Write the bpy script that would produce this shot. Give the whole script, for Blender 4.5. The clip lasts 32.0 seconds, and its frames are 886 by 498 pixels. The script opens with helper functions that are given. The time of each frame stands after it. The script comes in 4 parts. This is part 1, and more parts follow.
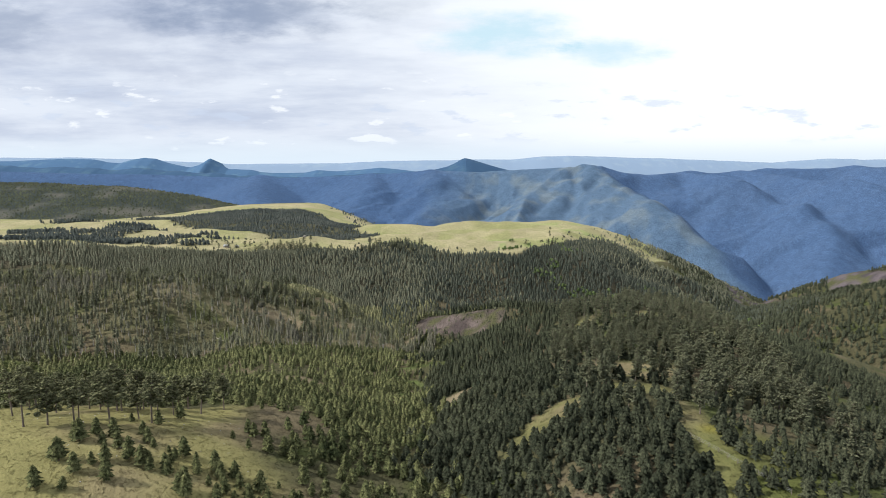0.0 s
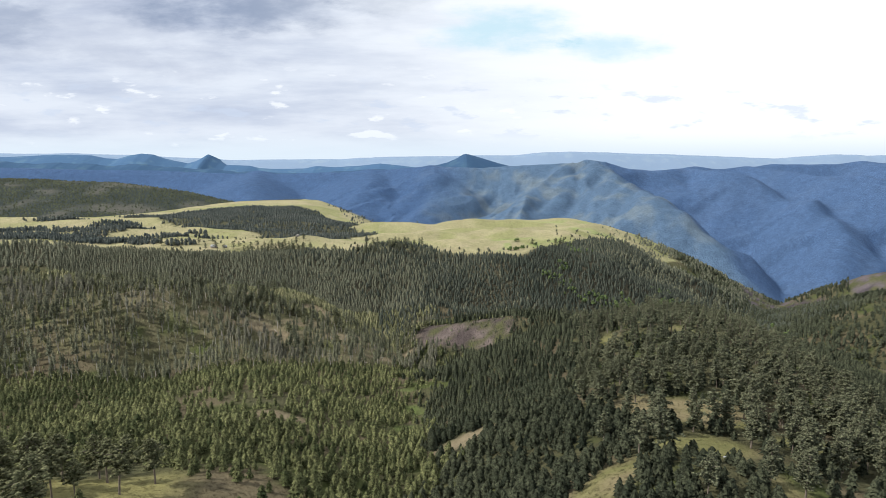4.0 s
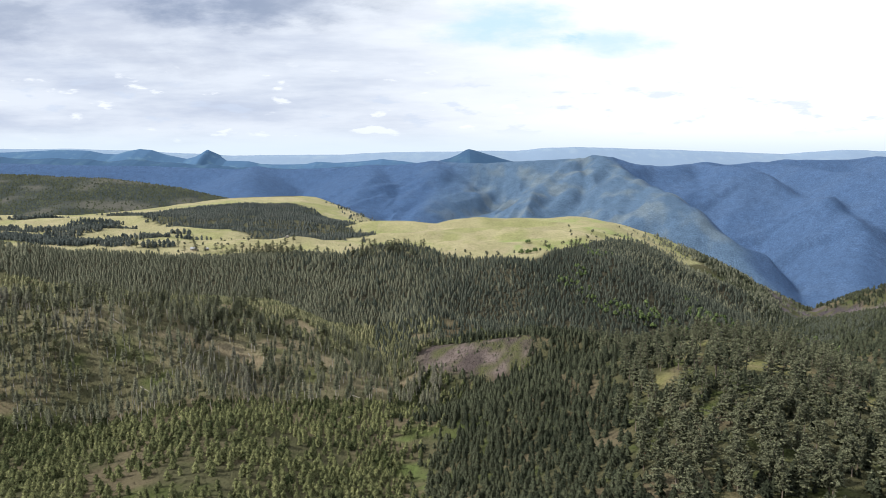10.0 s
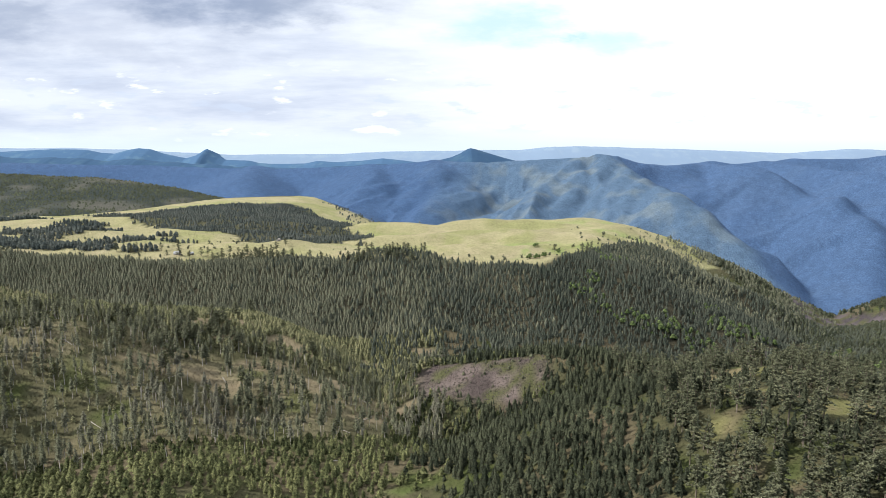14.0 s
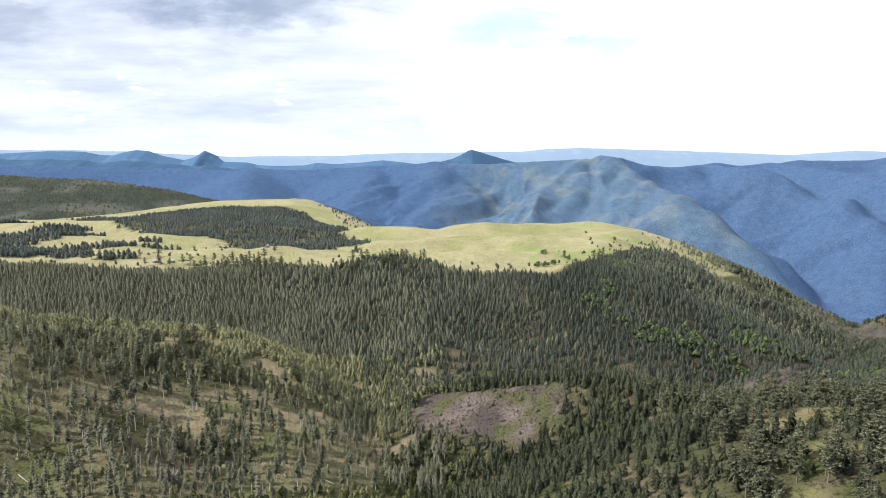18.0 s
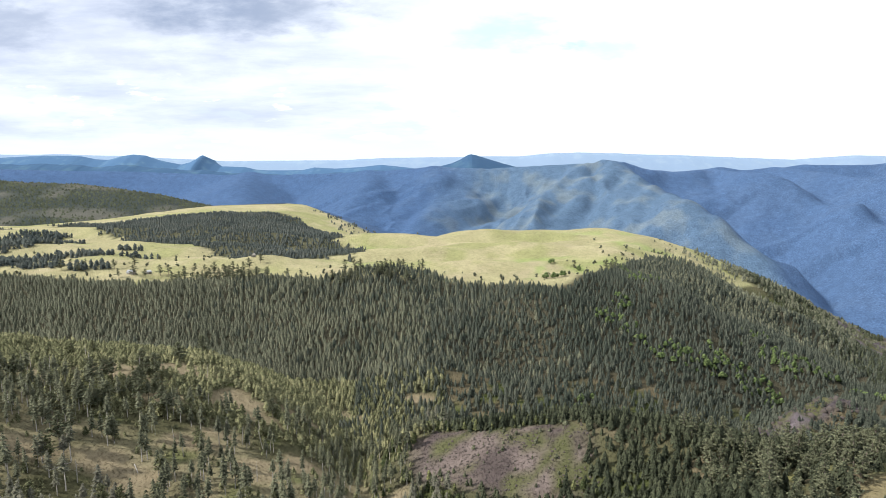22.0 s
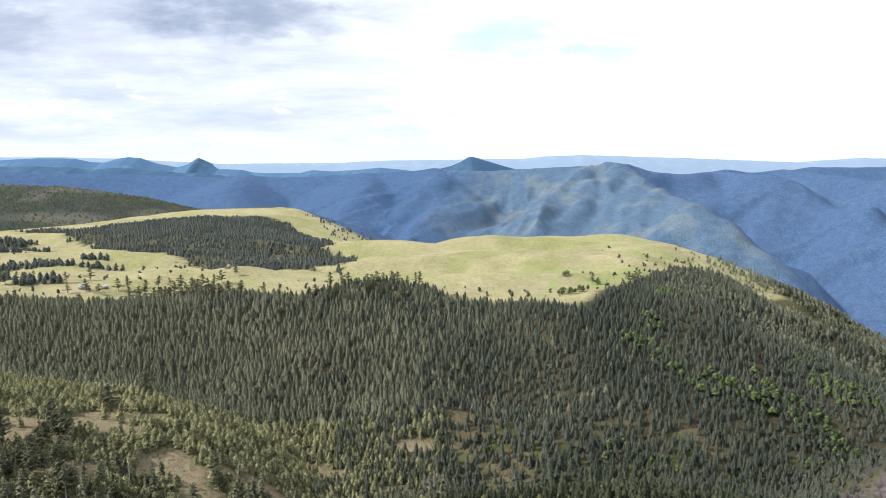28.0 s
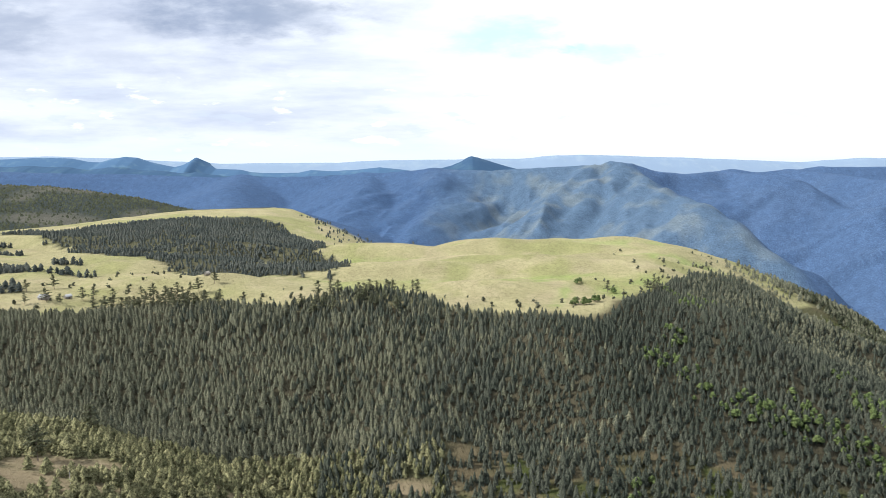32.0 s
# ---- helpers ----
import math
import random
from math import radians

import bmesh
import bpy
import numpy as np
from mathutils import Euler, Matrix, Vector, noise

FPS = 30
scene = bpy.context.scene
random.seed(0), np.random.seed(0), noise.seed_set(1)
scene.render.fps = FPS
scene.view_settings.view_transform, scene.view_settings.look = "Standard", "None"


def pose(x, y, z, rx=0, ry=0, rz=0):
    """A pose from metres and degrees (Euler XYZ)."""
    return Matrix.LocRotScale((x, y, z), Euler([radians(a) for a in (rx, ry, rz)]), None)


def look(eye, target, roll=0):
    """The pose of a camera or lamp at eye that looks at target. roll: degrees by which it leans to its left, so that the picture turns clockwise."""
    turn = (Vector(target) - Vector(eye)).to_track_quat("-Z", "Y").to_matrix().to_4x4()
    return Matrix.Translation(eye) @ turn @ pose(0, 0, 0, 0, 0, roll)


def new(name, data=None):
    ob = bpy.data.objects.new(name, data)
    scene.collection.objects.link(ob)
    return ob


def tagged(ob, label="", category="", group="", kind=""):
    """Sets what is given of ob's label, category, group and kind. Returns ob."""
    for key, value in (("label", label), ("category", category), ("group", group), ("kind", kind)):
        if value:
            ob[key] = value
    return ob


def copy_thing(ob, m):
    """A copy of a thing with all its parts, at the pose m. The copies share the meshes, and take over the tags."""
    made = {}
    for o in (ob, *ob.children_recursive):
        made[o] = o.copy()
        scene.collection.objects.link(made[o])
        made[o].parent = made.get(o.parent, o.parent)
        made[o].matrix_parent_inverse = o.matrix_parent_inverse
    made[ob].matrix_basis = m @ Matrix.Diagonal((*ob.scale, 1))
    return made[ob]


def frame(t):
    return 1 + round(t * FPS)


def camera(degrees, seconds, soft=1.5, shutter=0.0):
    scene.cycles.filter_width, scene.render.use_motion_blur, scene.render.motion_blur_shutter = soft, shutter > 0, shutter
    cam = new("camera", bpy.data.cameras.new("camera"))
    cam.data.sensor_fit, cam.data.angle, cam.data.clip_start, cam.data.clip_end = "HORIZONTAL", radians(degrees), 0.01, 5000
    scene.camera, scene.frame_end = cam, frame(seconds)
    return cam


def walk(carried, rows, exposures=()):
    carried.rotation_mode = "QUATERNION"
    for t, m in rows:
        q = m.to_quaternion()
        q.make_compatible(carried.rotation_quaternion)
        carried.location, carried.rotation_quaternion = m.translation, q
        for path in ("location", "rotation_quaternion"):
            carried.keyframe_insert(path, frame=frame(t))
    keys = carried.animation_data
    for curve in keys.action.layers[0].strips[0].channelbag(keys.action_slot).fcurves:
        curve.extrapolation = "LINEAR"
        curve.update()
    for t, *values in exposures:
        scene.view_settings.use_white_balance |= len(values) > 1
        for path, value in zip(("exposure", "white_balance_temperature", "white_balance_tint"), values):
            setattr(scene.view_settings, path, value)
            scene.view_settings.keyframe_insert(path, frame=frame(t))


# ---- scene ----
cam = camera(72.0, 32.0, soft=0.8)
PATH = [
    (0, pose(0.00, 0.00, 0.00, 81.784, 0.000, 0.200)),
    (2, pose(-0.71, 21.77, -0.75, 81.683, 0.000, 0.224)),
    (4.5, pose(-1.61, 48.87, -1.78, 81.353, 0.000, 0.216)),
    (7, pose(-2.49, 75.86, -2.88, 81.161, 0.000, 0.322)),
    (9, pose(-3.18, 97.37, -3.82, 81.078, 0.000, 0.399)),
    (11, pose(-3.85, 118.81, -4.81, 81.005, 0.000, 0.468)),
    (13, pose(-4.50, 140.18, -5.83, 80.982, 0.000, 0.507)),
    (15.5, pose(-5.26, 166.79, -7.16, 81.039, 0.000, 0.574)),
    (18, pose(-5.96, 193.31, -8.54, 81.192, 0.000, 0.554)),
    (20, pose(-6.46, 214.45, -9.67, 81.395, 0.000, 0.528)),
    (22, pose(-6.91, 235.52, -10.83, 81.632, 0.000, 0.493)),
    (24, pose(-7.30, 256.53, -12.00, 81.773, 0.000, 0.480)),
    (26.5, pose(-7.68, 282.72, -13.48, 81.878, 0.000, 0.452)),
    (29, pose(-7.96, 308.81, -14.97, 81.937, 0.000, 0.442)),
    (32, pose(-8.11, 340.00, -16.76, 81.929, 0.000, 0.456)),
]
walk(cam, PATH, exposures=[(0.0, 0.02, 6150, 9), (6.0, 0.04, 6150, 9), (13.0, 0.16, 6150, 9), (19.0, 0.38, 6150, 9), (25.0, 0.39, 6150, 9), (32.0, 0.30, 6150, 9)])

# ---- daylight: a broken cloud deck and a sun softened by thin cloud ----
SUN_TO = Vector((-0.78, -0.18, 0.72)).normalized()


class Nodes:
    """Short hand for node trees."""

    def __init__(self, tree):
        self.t = tree
        tree.nodes.clear()

    def add(self, kind, inputs=None, **props):
        n = self.t.nodes.new(kind)
        for k, val in props.items():
            exec_set(n, k, val)
        for k, val in (inputs or {}).items():
            if isinstance(val, bpy.types.NodeSocket):
                self.t.links.new(val, n.inputs[k])
            else:
                n.inputs[k].default_value = val
        return n

    def math(self, op, a, b=0.0, clamp=False):
        n = self.add("ShaderNodeMath", {0: a, 1: b})
        n.operation, n.use_clamp = op, clamp
        return n.outputs[0]

    def mix(self, fac, a, b):
        n = self.t.nodes.new("ShaderNodeMix")
        n.data_type = "RGBA"
        for sock, val in ((n.inputs[0], fac), (n.inputs[6], a), (n.inputs[7], b)):
            if isinstance(val, bpy.types.NodeSocket):
                self.t.links.new(val, sock)
            else:
                sock.default_value = val
        return n.outputs[2]

    def ramp(self, fac, a, b):
        n = self.add("ShaderNodeMapRange", {0: fac, 1: a, 2: b})
        n.interpolation_type = "SMOOTHSTEP"
        return n.outputs[0]

    def noise(self, vec, scale, detail=4.0, rough=0.55):
        n = self.add("ShaderNodeTexNoise", {"Vector": vec, "Scale": scale, "Detail": detail, "Roughness": rough})
        return n.outputs["Fac"]


def exec_set(node, key, val):
    if key == "operation":
        node.operation = val


world = bpy.data.worlds.new("sky")
scene.world = world
world.use_nodes = True
W = Nodes(world.node_tree)
sky = W.add("ShaderNodeTexSky")
sky.sky_type, sky.sun_disc = "NISHITA", False
sky.sun_elevation, sky.sun_rotation = math.asin(SUN_TO.z), math.atan2(SUN_TO.x, SUN_TO.y)
sky.altitude, sky.air_density, sky.dust_density = 900, 1.0, 1.6
coord = W.add("ShaderNodeTexCoord")
sep = W.add("ShaderNodeSeparateXYZ", {0: coord.outputs["Generated"]})
sx, sy, sz = sep.outputs
ahead = W.math("MAXIMUM", W.math("ABSOLUTE", sy), 0.14)
az, el = W.math("DIVIDE", sx, ahead), W.math("DIVIDE", W.math("MAXIMUM", sz, 0.0), ahead)


def plane(kx, ky, off=0.0):
    return W.add("ShaderNodeCombineXYZ", {0: W.math("MULTIPLY", az, kx), 1: W.math("MULTIPLY", el, ky), 2: off}).outputs[0]


def mass(a, e, wa, we, gain):
    """A bank of cloud (or a gap) round a direction, its rim broken by noise."""
    da = W.math("MULTIPLY", W.math("SUBTRACT", az, a), 1 / wa)
    de = W.math("MULTIPLY", W.math("SUBTRACT", el, e), 1 / we)
    r = W.math("ADD", W.math("MULTIPLY", da, da), W.math("MULTIPLY", de, de))
    return W.math("MULTIPLY", W.ramp(W.math("ADD", W.math("SUBTRACT", 1.0, r), W.math("MULTIPLY", W.math("SUBTRACT", ragged, 0.5), 3.4)), -0.3, 1.3), gain)


ragged = W.noise(plane(9.0, 26.0, 3.0), 1.0, 6.0, 0.6)
streak = W.noise(plane(3.2, 20.0), 1.0, 6.0, 0.58)
small = W.noise(plane(13.0, 46.0, 7.0), 1.0, 5.0, 0.55)
blue = W.add("ShaderNodeVectorMath", {0: W.mix(0.6, sky.outputs[0], (5.2, 8.0, 10.0, 1)), 3: 0.085})
blue.operation = "SCALE"
veil = W.ramp(streak, 0.30, 0.64)
left = W.mix(veil, (0.60, 0.65, 0.77, 1), (0.87, 0.90, 0.96, 1))
dark = W.math("ADD", W.math("ADD", mass(-0.33, 0.235, 0.19, 0.048, 1.0), mass(-0.70, 0.215, 0.09, 0.045, 0.55)),
              W.math("ADD", mass(-0.10, 0.240, 0.09, 0.022, 0.75), W.math("MULTIPLY", mass(-0.55, 0.165, 0.35, 0.018, 0.5), 0.1)), True)
left = W.mix(mass(-0.52, 0.205, 0.40, 0.085, 0.5), left, (0.50, 0.54, 0.66, 1))
left = W.mix(dark, left, (0.33, 0.39, 0.52, 1))
east = W.ramp(W.math("ADD", az, W.math("MULTIPLY", el, 0.4)), -0.30, 0.42)
base = W.mix(east, left, (1.12, 1.12, 1.11, 1))
gaps = W.math("ADD", mass(0.09, 0.200, 0.12, 0.040, 0.9), mass(0.27, 0.172, 0.09, 0.026, 0.8), True)
base = W.mix(gaps, base, (0.66, 0.87, 0.95, 1))
cumulus = W.math("MULTIPLY", W.ramp(small, 0.56, 0.66), W.math("MULTIPLY", W.ramp(el, 0.02, 0.05), W.math("SUBTRACT", 1.0, W.ramp(el, 0.09, 0.14))))
base = W.mix(W.math("MULTIPLY", cumulus, 0.55), base, (0.70, 0.77, 0.90, 1))
tops = W.math("MULTIPLY", W.ramp(small, 0.40, 0.33), W.math("SUBTRACT", 1.0, W.ramp(el, 0.10, 0.16)))
base = W.mix(W.math("MULTIPLY", tops, 0.7), base, (1.1, 1.1, 1.1, 1))
haze = W.mix(W.ramp(el, -0.005, 0.05), (0.84, 0.92, 0.98, 1), base)
behind = W.ramp(sy, -0.25, 0.05)
haze = W.mix(behind, W.mix(veil, blue.outputs[0], (0.95, 0.96, 1.0, 1)), haze)
W.add("ShaderNodeOutputWorld", {0: W.add("ShaderNodeBackground", {0: haze, 1: 0.94}).outputs[0]})

sun = new("sun", bpy.data.lights.new("sun", "SUN"))
sun.data.energy, sun.data.angle, sun.data.color = 5.0, radians(2.5), (1.0, 0.95, 0.86)
sun.matrix_world = look(SUN_TO * 100, (0, 0, 0))

# ---- materials ----
def material(name, rough=0.8, spec=0.2):
    m = bpy.data.materials.new(name)
    m.use_nodes = True
    n = Nodes(m.node_tree)
    b = n.add("ShaderNodeBsdfPrincipled", {"Roughness": rough, "Specular IOR Level": spec})
    n.add("ShaderNodeOutputMaterial", {0: b.outputs[0]})
    return m, n, b


def put(n, b, key, socket):
    n.t.links.new(socket, b.inputs[key])


def bumped(n, b, height, strength, dist):
    bu = n.add("ShaderNodeBump", {"Strength": strength, "Distance": dist, "Height": height})
    put(n, b, "Normal", bu.outputs[0])


def scaled(n, col, fac):
    v = n.add("ShaderNodeVectorMath", {0: col})
    v.operation = "SCALE"
    n.t.links.new(fac, v.inputs[3])
    return v.outputs[0]


def foliage(name, dark, light, dry=None):
    """Needles and leaves: hue drifts from tree to tree and within the crown."""
    m, n, b = material(name, 0.8, 0.06)
    tint = n.add("ShaderNodeAttribute")
    tint.attribute_name = "tint"
    rnd = n.add("ShaderNodeObjectInfo").outputs["Random"]
    geo = n.add("ShaderNodeNewGeometry")
    isl = geo.outputs["Random Per Island"]
    f = n.math("ADD", n.math("MULTIPLY", tint.outputs["Fac"], 0.62), n.math("ADD", n.math("MULTIPLY", rnd, 0.15), n.math("MULTIPLY", isl, 0.30)), True)
    col = n.mix(f, (*dark, 1), (*light, 1))
    # Gaps between needle clumps painted dark like shade, in step with the bump.
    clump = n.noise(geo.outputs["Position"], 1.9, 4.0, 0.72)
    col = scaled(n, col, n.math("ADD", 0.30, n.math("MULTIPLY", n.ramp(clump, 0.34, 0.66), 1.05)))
    if dry:
        patch = n.noise(geo.outputs["Position"], 0.02, 3.0)
        col = n.mix(n.math("MULTIPLY", n.ramp(patch, 0.52, 0.66), 0.25), col, (*dry, 1))
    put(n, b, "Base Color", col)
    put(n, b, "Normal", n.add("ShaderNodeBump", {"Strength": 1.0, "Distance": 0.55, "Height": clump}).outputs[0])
    return m


def bark_like(name, a, c, scale):
    m, n, b = material(name, 0.9, 0.1)
    pos = n.add("ShaderNodeNewGeometry").outputs["Position"]
    put(n, b, "Base Color", n.mix(n.noise(pos, scale, 5.0), (*a, 1), (*c, 1)))
    bumped(n, b, n.noise(pos, scale * 2, 4.0), 0.6, 0.05)
    return m


def ground_cover():
    """Soil and turf: cover colours come from the land, hazed far off, with grain and tufts on top."""
    m, n, b = material("ground_cover", 0.95, 0.05)
    att = n.add("ShaderNodeAttribute")
    att.attribute_name = "cover"
    pos = n.add("ShaderNodeNewGeometry").outputs["Position"]
    big, mid, fine = n.noise(pos, 0.045, 5.0), n.noise(pos, 0.35, 4.0), n.noise(pos, 2.2, 4.0, 0.7)
    f = n.math("ADD", n.math("ADD", n.math("MULTIPLY", big, 0.5), n.math("MULTIPLY", mid, 0.5)), n.math("MULTIPLY", fine, 0.5))
    tuft = n.ramp(n.noise(pos, 0.9, 3.0, 0.75), 0.53, 0.66)
    f = n.math("MULTIPLY", n.math("ADD", n.math("MULTIPLY", f, 1.35), 0.05), n.math("SUBTRACT", 1.0, n.math("MULTIPLY", tuft, 0.26)))
    wood = att.outputs["Alpha"]
    crown = n.noise(pos, 0.24, 2.0, 0.6)
    f = n.math("MULTIPLY", f, n.math("ADD", 1.0, n.math("MULTIPLY", n.math("MULTIPLY", n.math("SUBTRACT", crown, 0.5), 1.1), wood)))
    put(n, b, "Base Color", scaled(n, att.outputs["Color"], f))
    bumped(n, b, n.math("ADD", mid, n.math("ADD", n.math("MULTIPLY", fine, 0.5), n.math("ADD", n.math("MULTIPLY", tuft, 0.5), n.math("MULTIPLY", n.math("MULTIPLY", crown, 5.0), wood)))), 0.9, 1.0)
    return m


M_GROUND = ground_cover()
# Plateau slope needles set lighter, as sunlit against the shaded ridge.
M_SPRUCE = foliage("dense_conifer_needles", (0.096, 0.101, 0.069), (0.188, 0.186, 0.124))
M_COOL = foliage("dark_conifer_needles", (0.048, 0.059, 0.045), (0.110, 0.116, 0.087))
# Young pine green darkened in colour to hold cloud shade over the ridge.
M_DARKYOUNG = foliage("shade_toned_pine_needles", (0.024, 0.030, 0.019), (0.092, 0.098, 0.058))
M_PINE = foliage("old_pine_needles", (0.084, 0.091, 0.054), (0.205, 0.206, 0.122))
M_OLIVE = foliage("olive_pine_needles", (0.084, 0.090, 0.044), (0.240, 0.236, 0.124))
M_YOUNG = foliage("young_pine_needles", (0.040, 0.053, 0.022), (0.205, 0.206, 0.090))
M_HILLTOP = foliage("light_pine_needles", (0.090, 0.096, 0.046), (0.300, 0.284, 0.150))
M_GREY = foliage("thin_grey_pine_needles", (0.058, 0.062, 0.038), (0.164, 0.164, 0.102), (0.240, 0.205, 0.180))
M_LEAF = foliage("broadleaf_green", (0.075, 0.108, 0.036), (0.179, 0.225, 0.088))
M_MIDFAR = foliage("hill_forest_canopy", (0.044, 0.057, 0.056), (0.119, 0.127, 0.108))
M_BARK = bark_like("pine_bark", (0.09, 0.07, 0.055), (0.24, 0.20, 0.16), 3.0)
M_DEAD = bark_like("bleached_dead_wood", (0.25, 0.22, 0.19), (0.42, 0.39, 0.35), 3.0)
M_ROCK = bark_like("grey_brown_rock", (0.045, 0.037, 0.033), (0.118, 0.097, 0.085), 0.8)
M_RUST = foliage("rust_red_leaves", (0.09, 0.030, 0.022), (0.22, 0.075, 0.05))
M_PLANK = bark_like("weathered_planks", (0.20, 0.18, 0.16), (0.36, 0.33, 0.29), 2.0)
M_TIN = bark_like("pale_sheet_roof", (0.26, 0.26, 0.27), (0.42, 0.42, 0.42), 1.0)

# ---- land: ridges, mesas and swells that make up the height of the ground ----
def seg_field(X, Y, pts):
    """Nearest point of a polyline: distance, crest height there, and offset to the left of its run."""
    best = np.full(X.shape, 1e9)
    zc = np.zeros(X.shape)
    side = np.ones(X.shape)
    for (x0, y0, z0), (x1, y1, z1) in zip(pts[:-1], pts[1:]):
        dx, dy = x1 - x0, y1 - y0
        u = np.clip(((X - x0) * dx + (Y - y0) * dy) / (dx * dx + dy * dy), 0, 1)
        ex, ey = X - x0 - u * dx, Y - y0 - u * dy
        d = np.hypot(ex, ey)
        m = d < best
        best = np.where(m, d, best)
        zc = np.where(m, z0 + u * (z1 - z0), zc)
        side = np.where(m, (dx * ey - dy * ex) / math.hypot(dx, dy) + 1e-9, side)
    return best, zc, side


def ridge(X, Y, pts, left, right, rnd):
    d, z, s = seg_field(X, Y, pts)
    w = np.clip(s / (2 * rnd) + 0.5, 0, 1)
    slope = right + (left - right) * w * w * (3 - 2 * w)
    return z - slope * (np.sqrt(d * d + rnd * rnd) - rnd)


def inside_dist(X, Y, poly):
    """Signed distance to a closed outline, positive outside."""
    best = np.full(X.shape, 1e9)
    inn = np.zeros(X.shape, bool)
    for (x0, y0), (x1, y1) in zip(poly, poly[1:] + poly[:1]):
        dx, dy = x1 - x0, y1 - y0
        u = np.clip(((X - x0) * dx + (Y - y0) * dy) / (dx * dx + dy * dy), 0, 1)
        best = np.minimum(best, np.hypot(X - x0 - u * dx, Y - y0 - u * dy))
        cross = ((y0 > Y) != (y1 > Y)) & (X < dx * (Y - y0) / (dy if dy else 1e-9) + x0)
        inn ^= cross
    return np.where(inn, -best, best)


def bump(X, Y, x, y, sx, sy, amp, turn=0.0):
    c, s = math.cos(turn), math.sin(turn)
    u, v = (X - x) * c + (Y - y) * s, -(X - x) * s + (Y - y) * c
    return amp * np.exp(-(u / sx) ** 2 - (v / sy) ** 2)


def smooth_max(fields, k):
    top = np.max(fields, axis=0)
    return top + k * np.log(sum(np.exp((f - top) / k) for f in fields))


def lattice(ix, iy, seed):
    h = (ix.astype(np.int64) * 374761393 + iy.astype(np.int64) * 668265263 + seed * 974711) & 0x7FFFFFFF
    h = ((h ^ (h >> 13)) * 1274126177) & 0x7FFFFFFF
    return ((h ^ (h >> 16)) & 0xFFFF) / 65535.0


def vnoise(X, Y, size, seed):
    u, v = X / size, Y / size
    ix, iy = np.floor(u), np.floor(v)
    fx, fy = u - ix, v - iy
    fx, fy = fx * fx * (3 - 2 * fx), fy * fy * (3 - 2 * fy)
    a, b = lattice(ix, iy, seed), lattice(ix + 1, iy, seed)
    c, d = lattice(ix, iy + 1, seed), lattice(ix + 1, iy + 1, seed)
    return (a + (b - a) * fx) * (1 - fy) + (c + (d - c) * fx) * fy - 0.5


def fbm(X, Y, size, seed, octaves=4, gain=0.5):
    out, amp = 0, 1.0
    for o in range(octaves):
        out = out + amp * vnoise(X + 37.1 * o, Y - 19.7 * o, size / 2 ** o, seed + o)
        amp *= gain
    return out


NEAR_RIDGE = [(78, -160, -56), (70, 60, -64), (66, 150, -70), (76, 215, -76), (98, 265, -80), (112, 325, -87),
              (128, 395, -100), (122, 450, -122), (104, 515, -160)]
BENCH = [(-330, -40, -44), (-150, 50, -47), (-80, 116, -55), (-68, 160, -68), (-72, 235, -88), (-86, 300, -101)]
LEFT_HILL = [(-620, 360, -76), (-420, 390, -82), (-290, 430, -86), (-200, 455, -93), (-140, 490, -105), (-105, 512, -116), (-60, 545, -152)]
SCREE_SPUR = [(96, 436, -114), (66, 454, -113), (42, 463, -112), (14, 467, -112), (-8, 476, -117), (-20, 481, -120), (-33, 487, -131), (-48, 492, -147)]
ROCK_SPUR = [(128, 500, -148), (170, 530, -143), (194, 540, -137), (216, 560, -146), (244, 572, -170)]
MESA = [(-1500, 800), (-700, 740), (-320, 690), (-234, 672), (-150, 692), (-60, 702), (18, 704), (44, 694), (72, 682), (92, 704), (125, 745),
        (165, 800), (228, 872), (275, 965), (272, 1040), (190, 1075), (0, 1075), (-60, 1062), (-120, 1110), (-210, 1330), (-330, 1470), (-470, 1390), (-540, 1150), (-600, 1085), (-900, 1080), (-1500, 1100)]
LEFT_MOUNTAIN = [(-2300, 1500, -30), (-1500, 1640, -52), (-1100, 1690, -62), (-870, 1700, -72), (-700, 1700, -96), (-560, 1700, -128), (-420, 1690, -190)]
RIGHT_HILL = [(980, 420, -40), (760, 620, -80), (640, 770, -124), (560, 850, -158), (480, 905, -214), (430, 970, -280)]
RIGHT_FOOT = [(760, 620, -80), (560, 590, -104), (430, 575, -122), (330, 552, -150), (262, 520, -182)]
RANGE = [(-2600, 3300, -52), (-1500, 3250, -72), (-900, 3000, -84), (-330, 2750, -62), (-60, 2620, -40), (150, 2560, -46), (230, 2560, -40), (480, 2480, -28), (579, 2453, -16),
         (700, 2470, -28), (860, 2500, -40), (1000, 2650, -46), (1300, 2700, -40), (1800, 2700, -30), (2600, 2500, -22)]
SPUR_RAVINE = [(579, 2453, -16), (606, 2150, -78), (662, 1787, -132), (703, 1650, -222), (733, 1550, -294), (755, 1480, -335), (775, 1400, -390)]
SPUR_LIT = [(480, 2480, -28), (430, 2320, -62), (350, 2180, -104), (240, 2020, -165), (150, 1850, -240), (100, 1650, -350)]
SPUR_WEST = [(-60, 2620, -38), (-20, 2420, -86), (-60, 2150, -160), (-120, 1900, -250), (-150, 1750, -340)]
SPUR_WEST_B = [(-330, 2750, -56), (-280, 2450, -110), (-330, 2150, -190), (-400, 1950, -270)]
SPUR_WEST_C = [(-900, 3000, -66), (-820, 2600, -110), (-700, 2300, -170), (-640, 2050, -240)]
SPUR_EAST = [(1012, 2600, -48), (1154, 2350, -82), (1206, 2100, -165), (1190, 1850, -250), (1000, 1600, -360)]
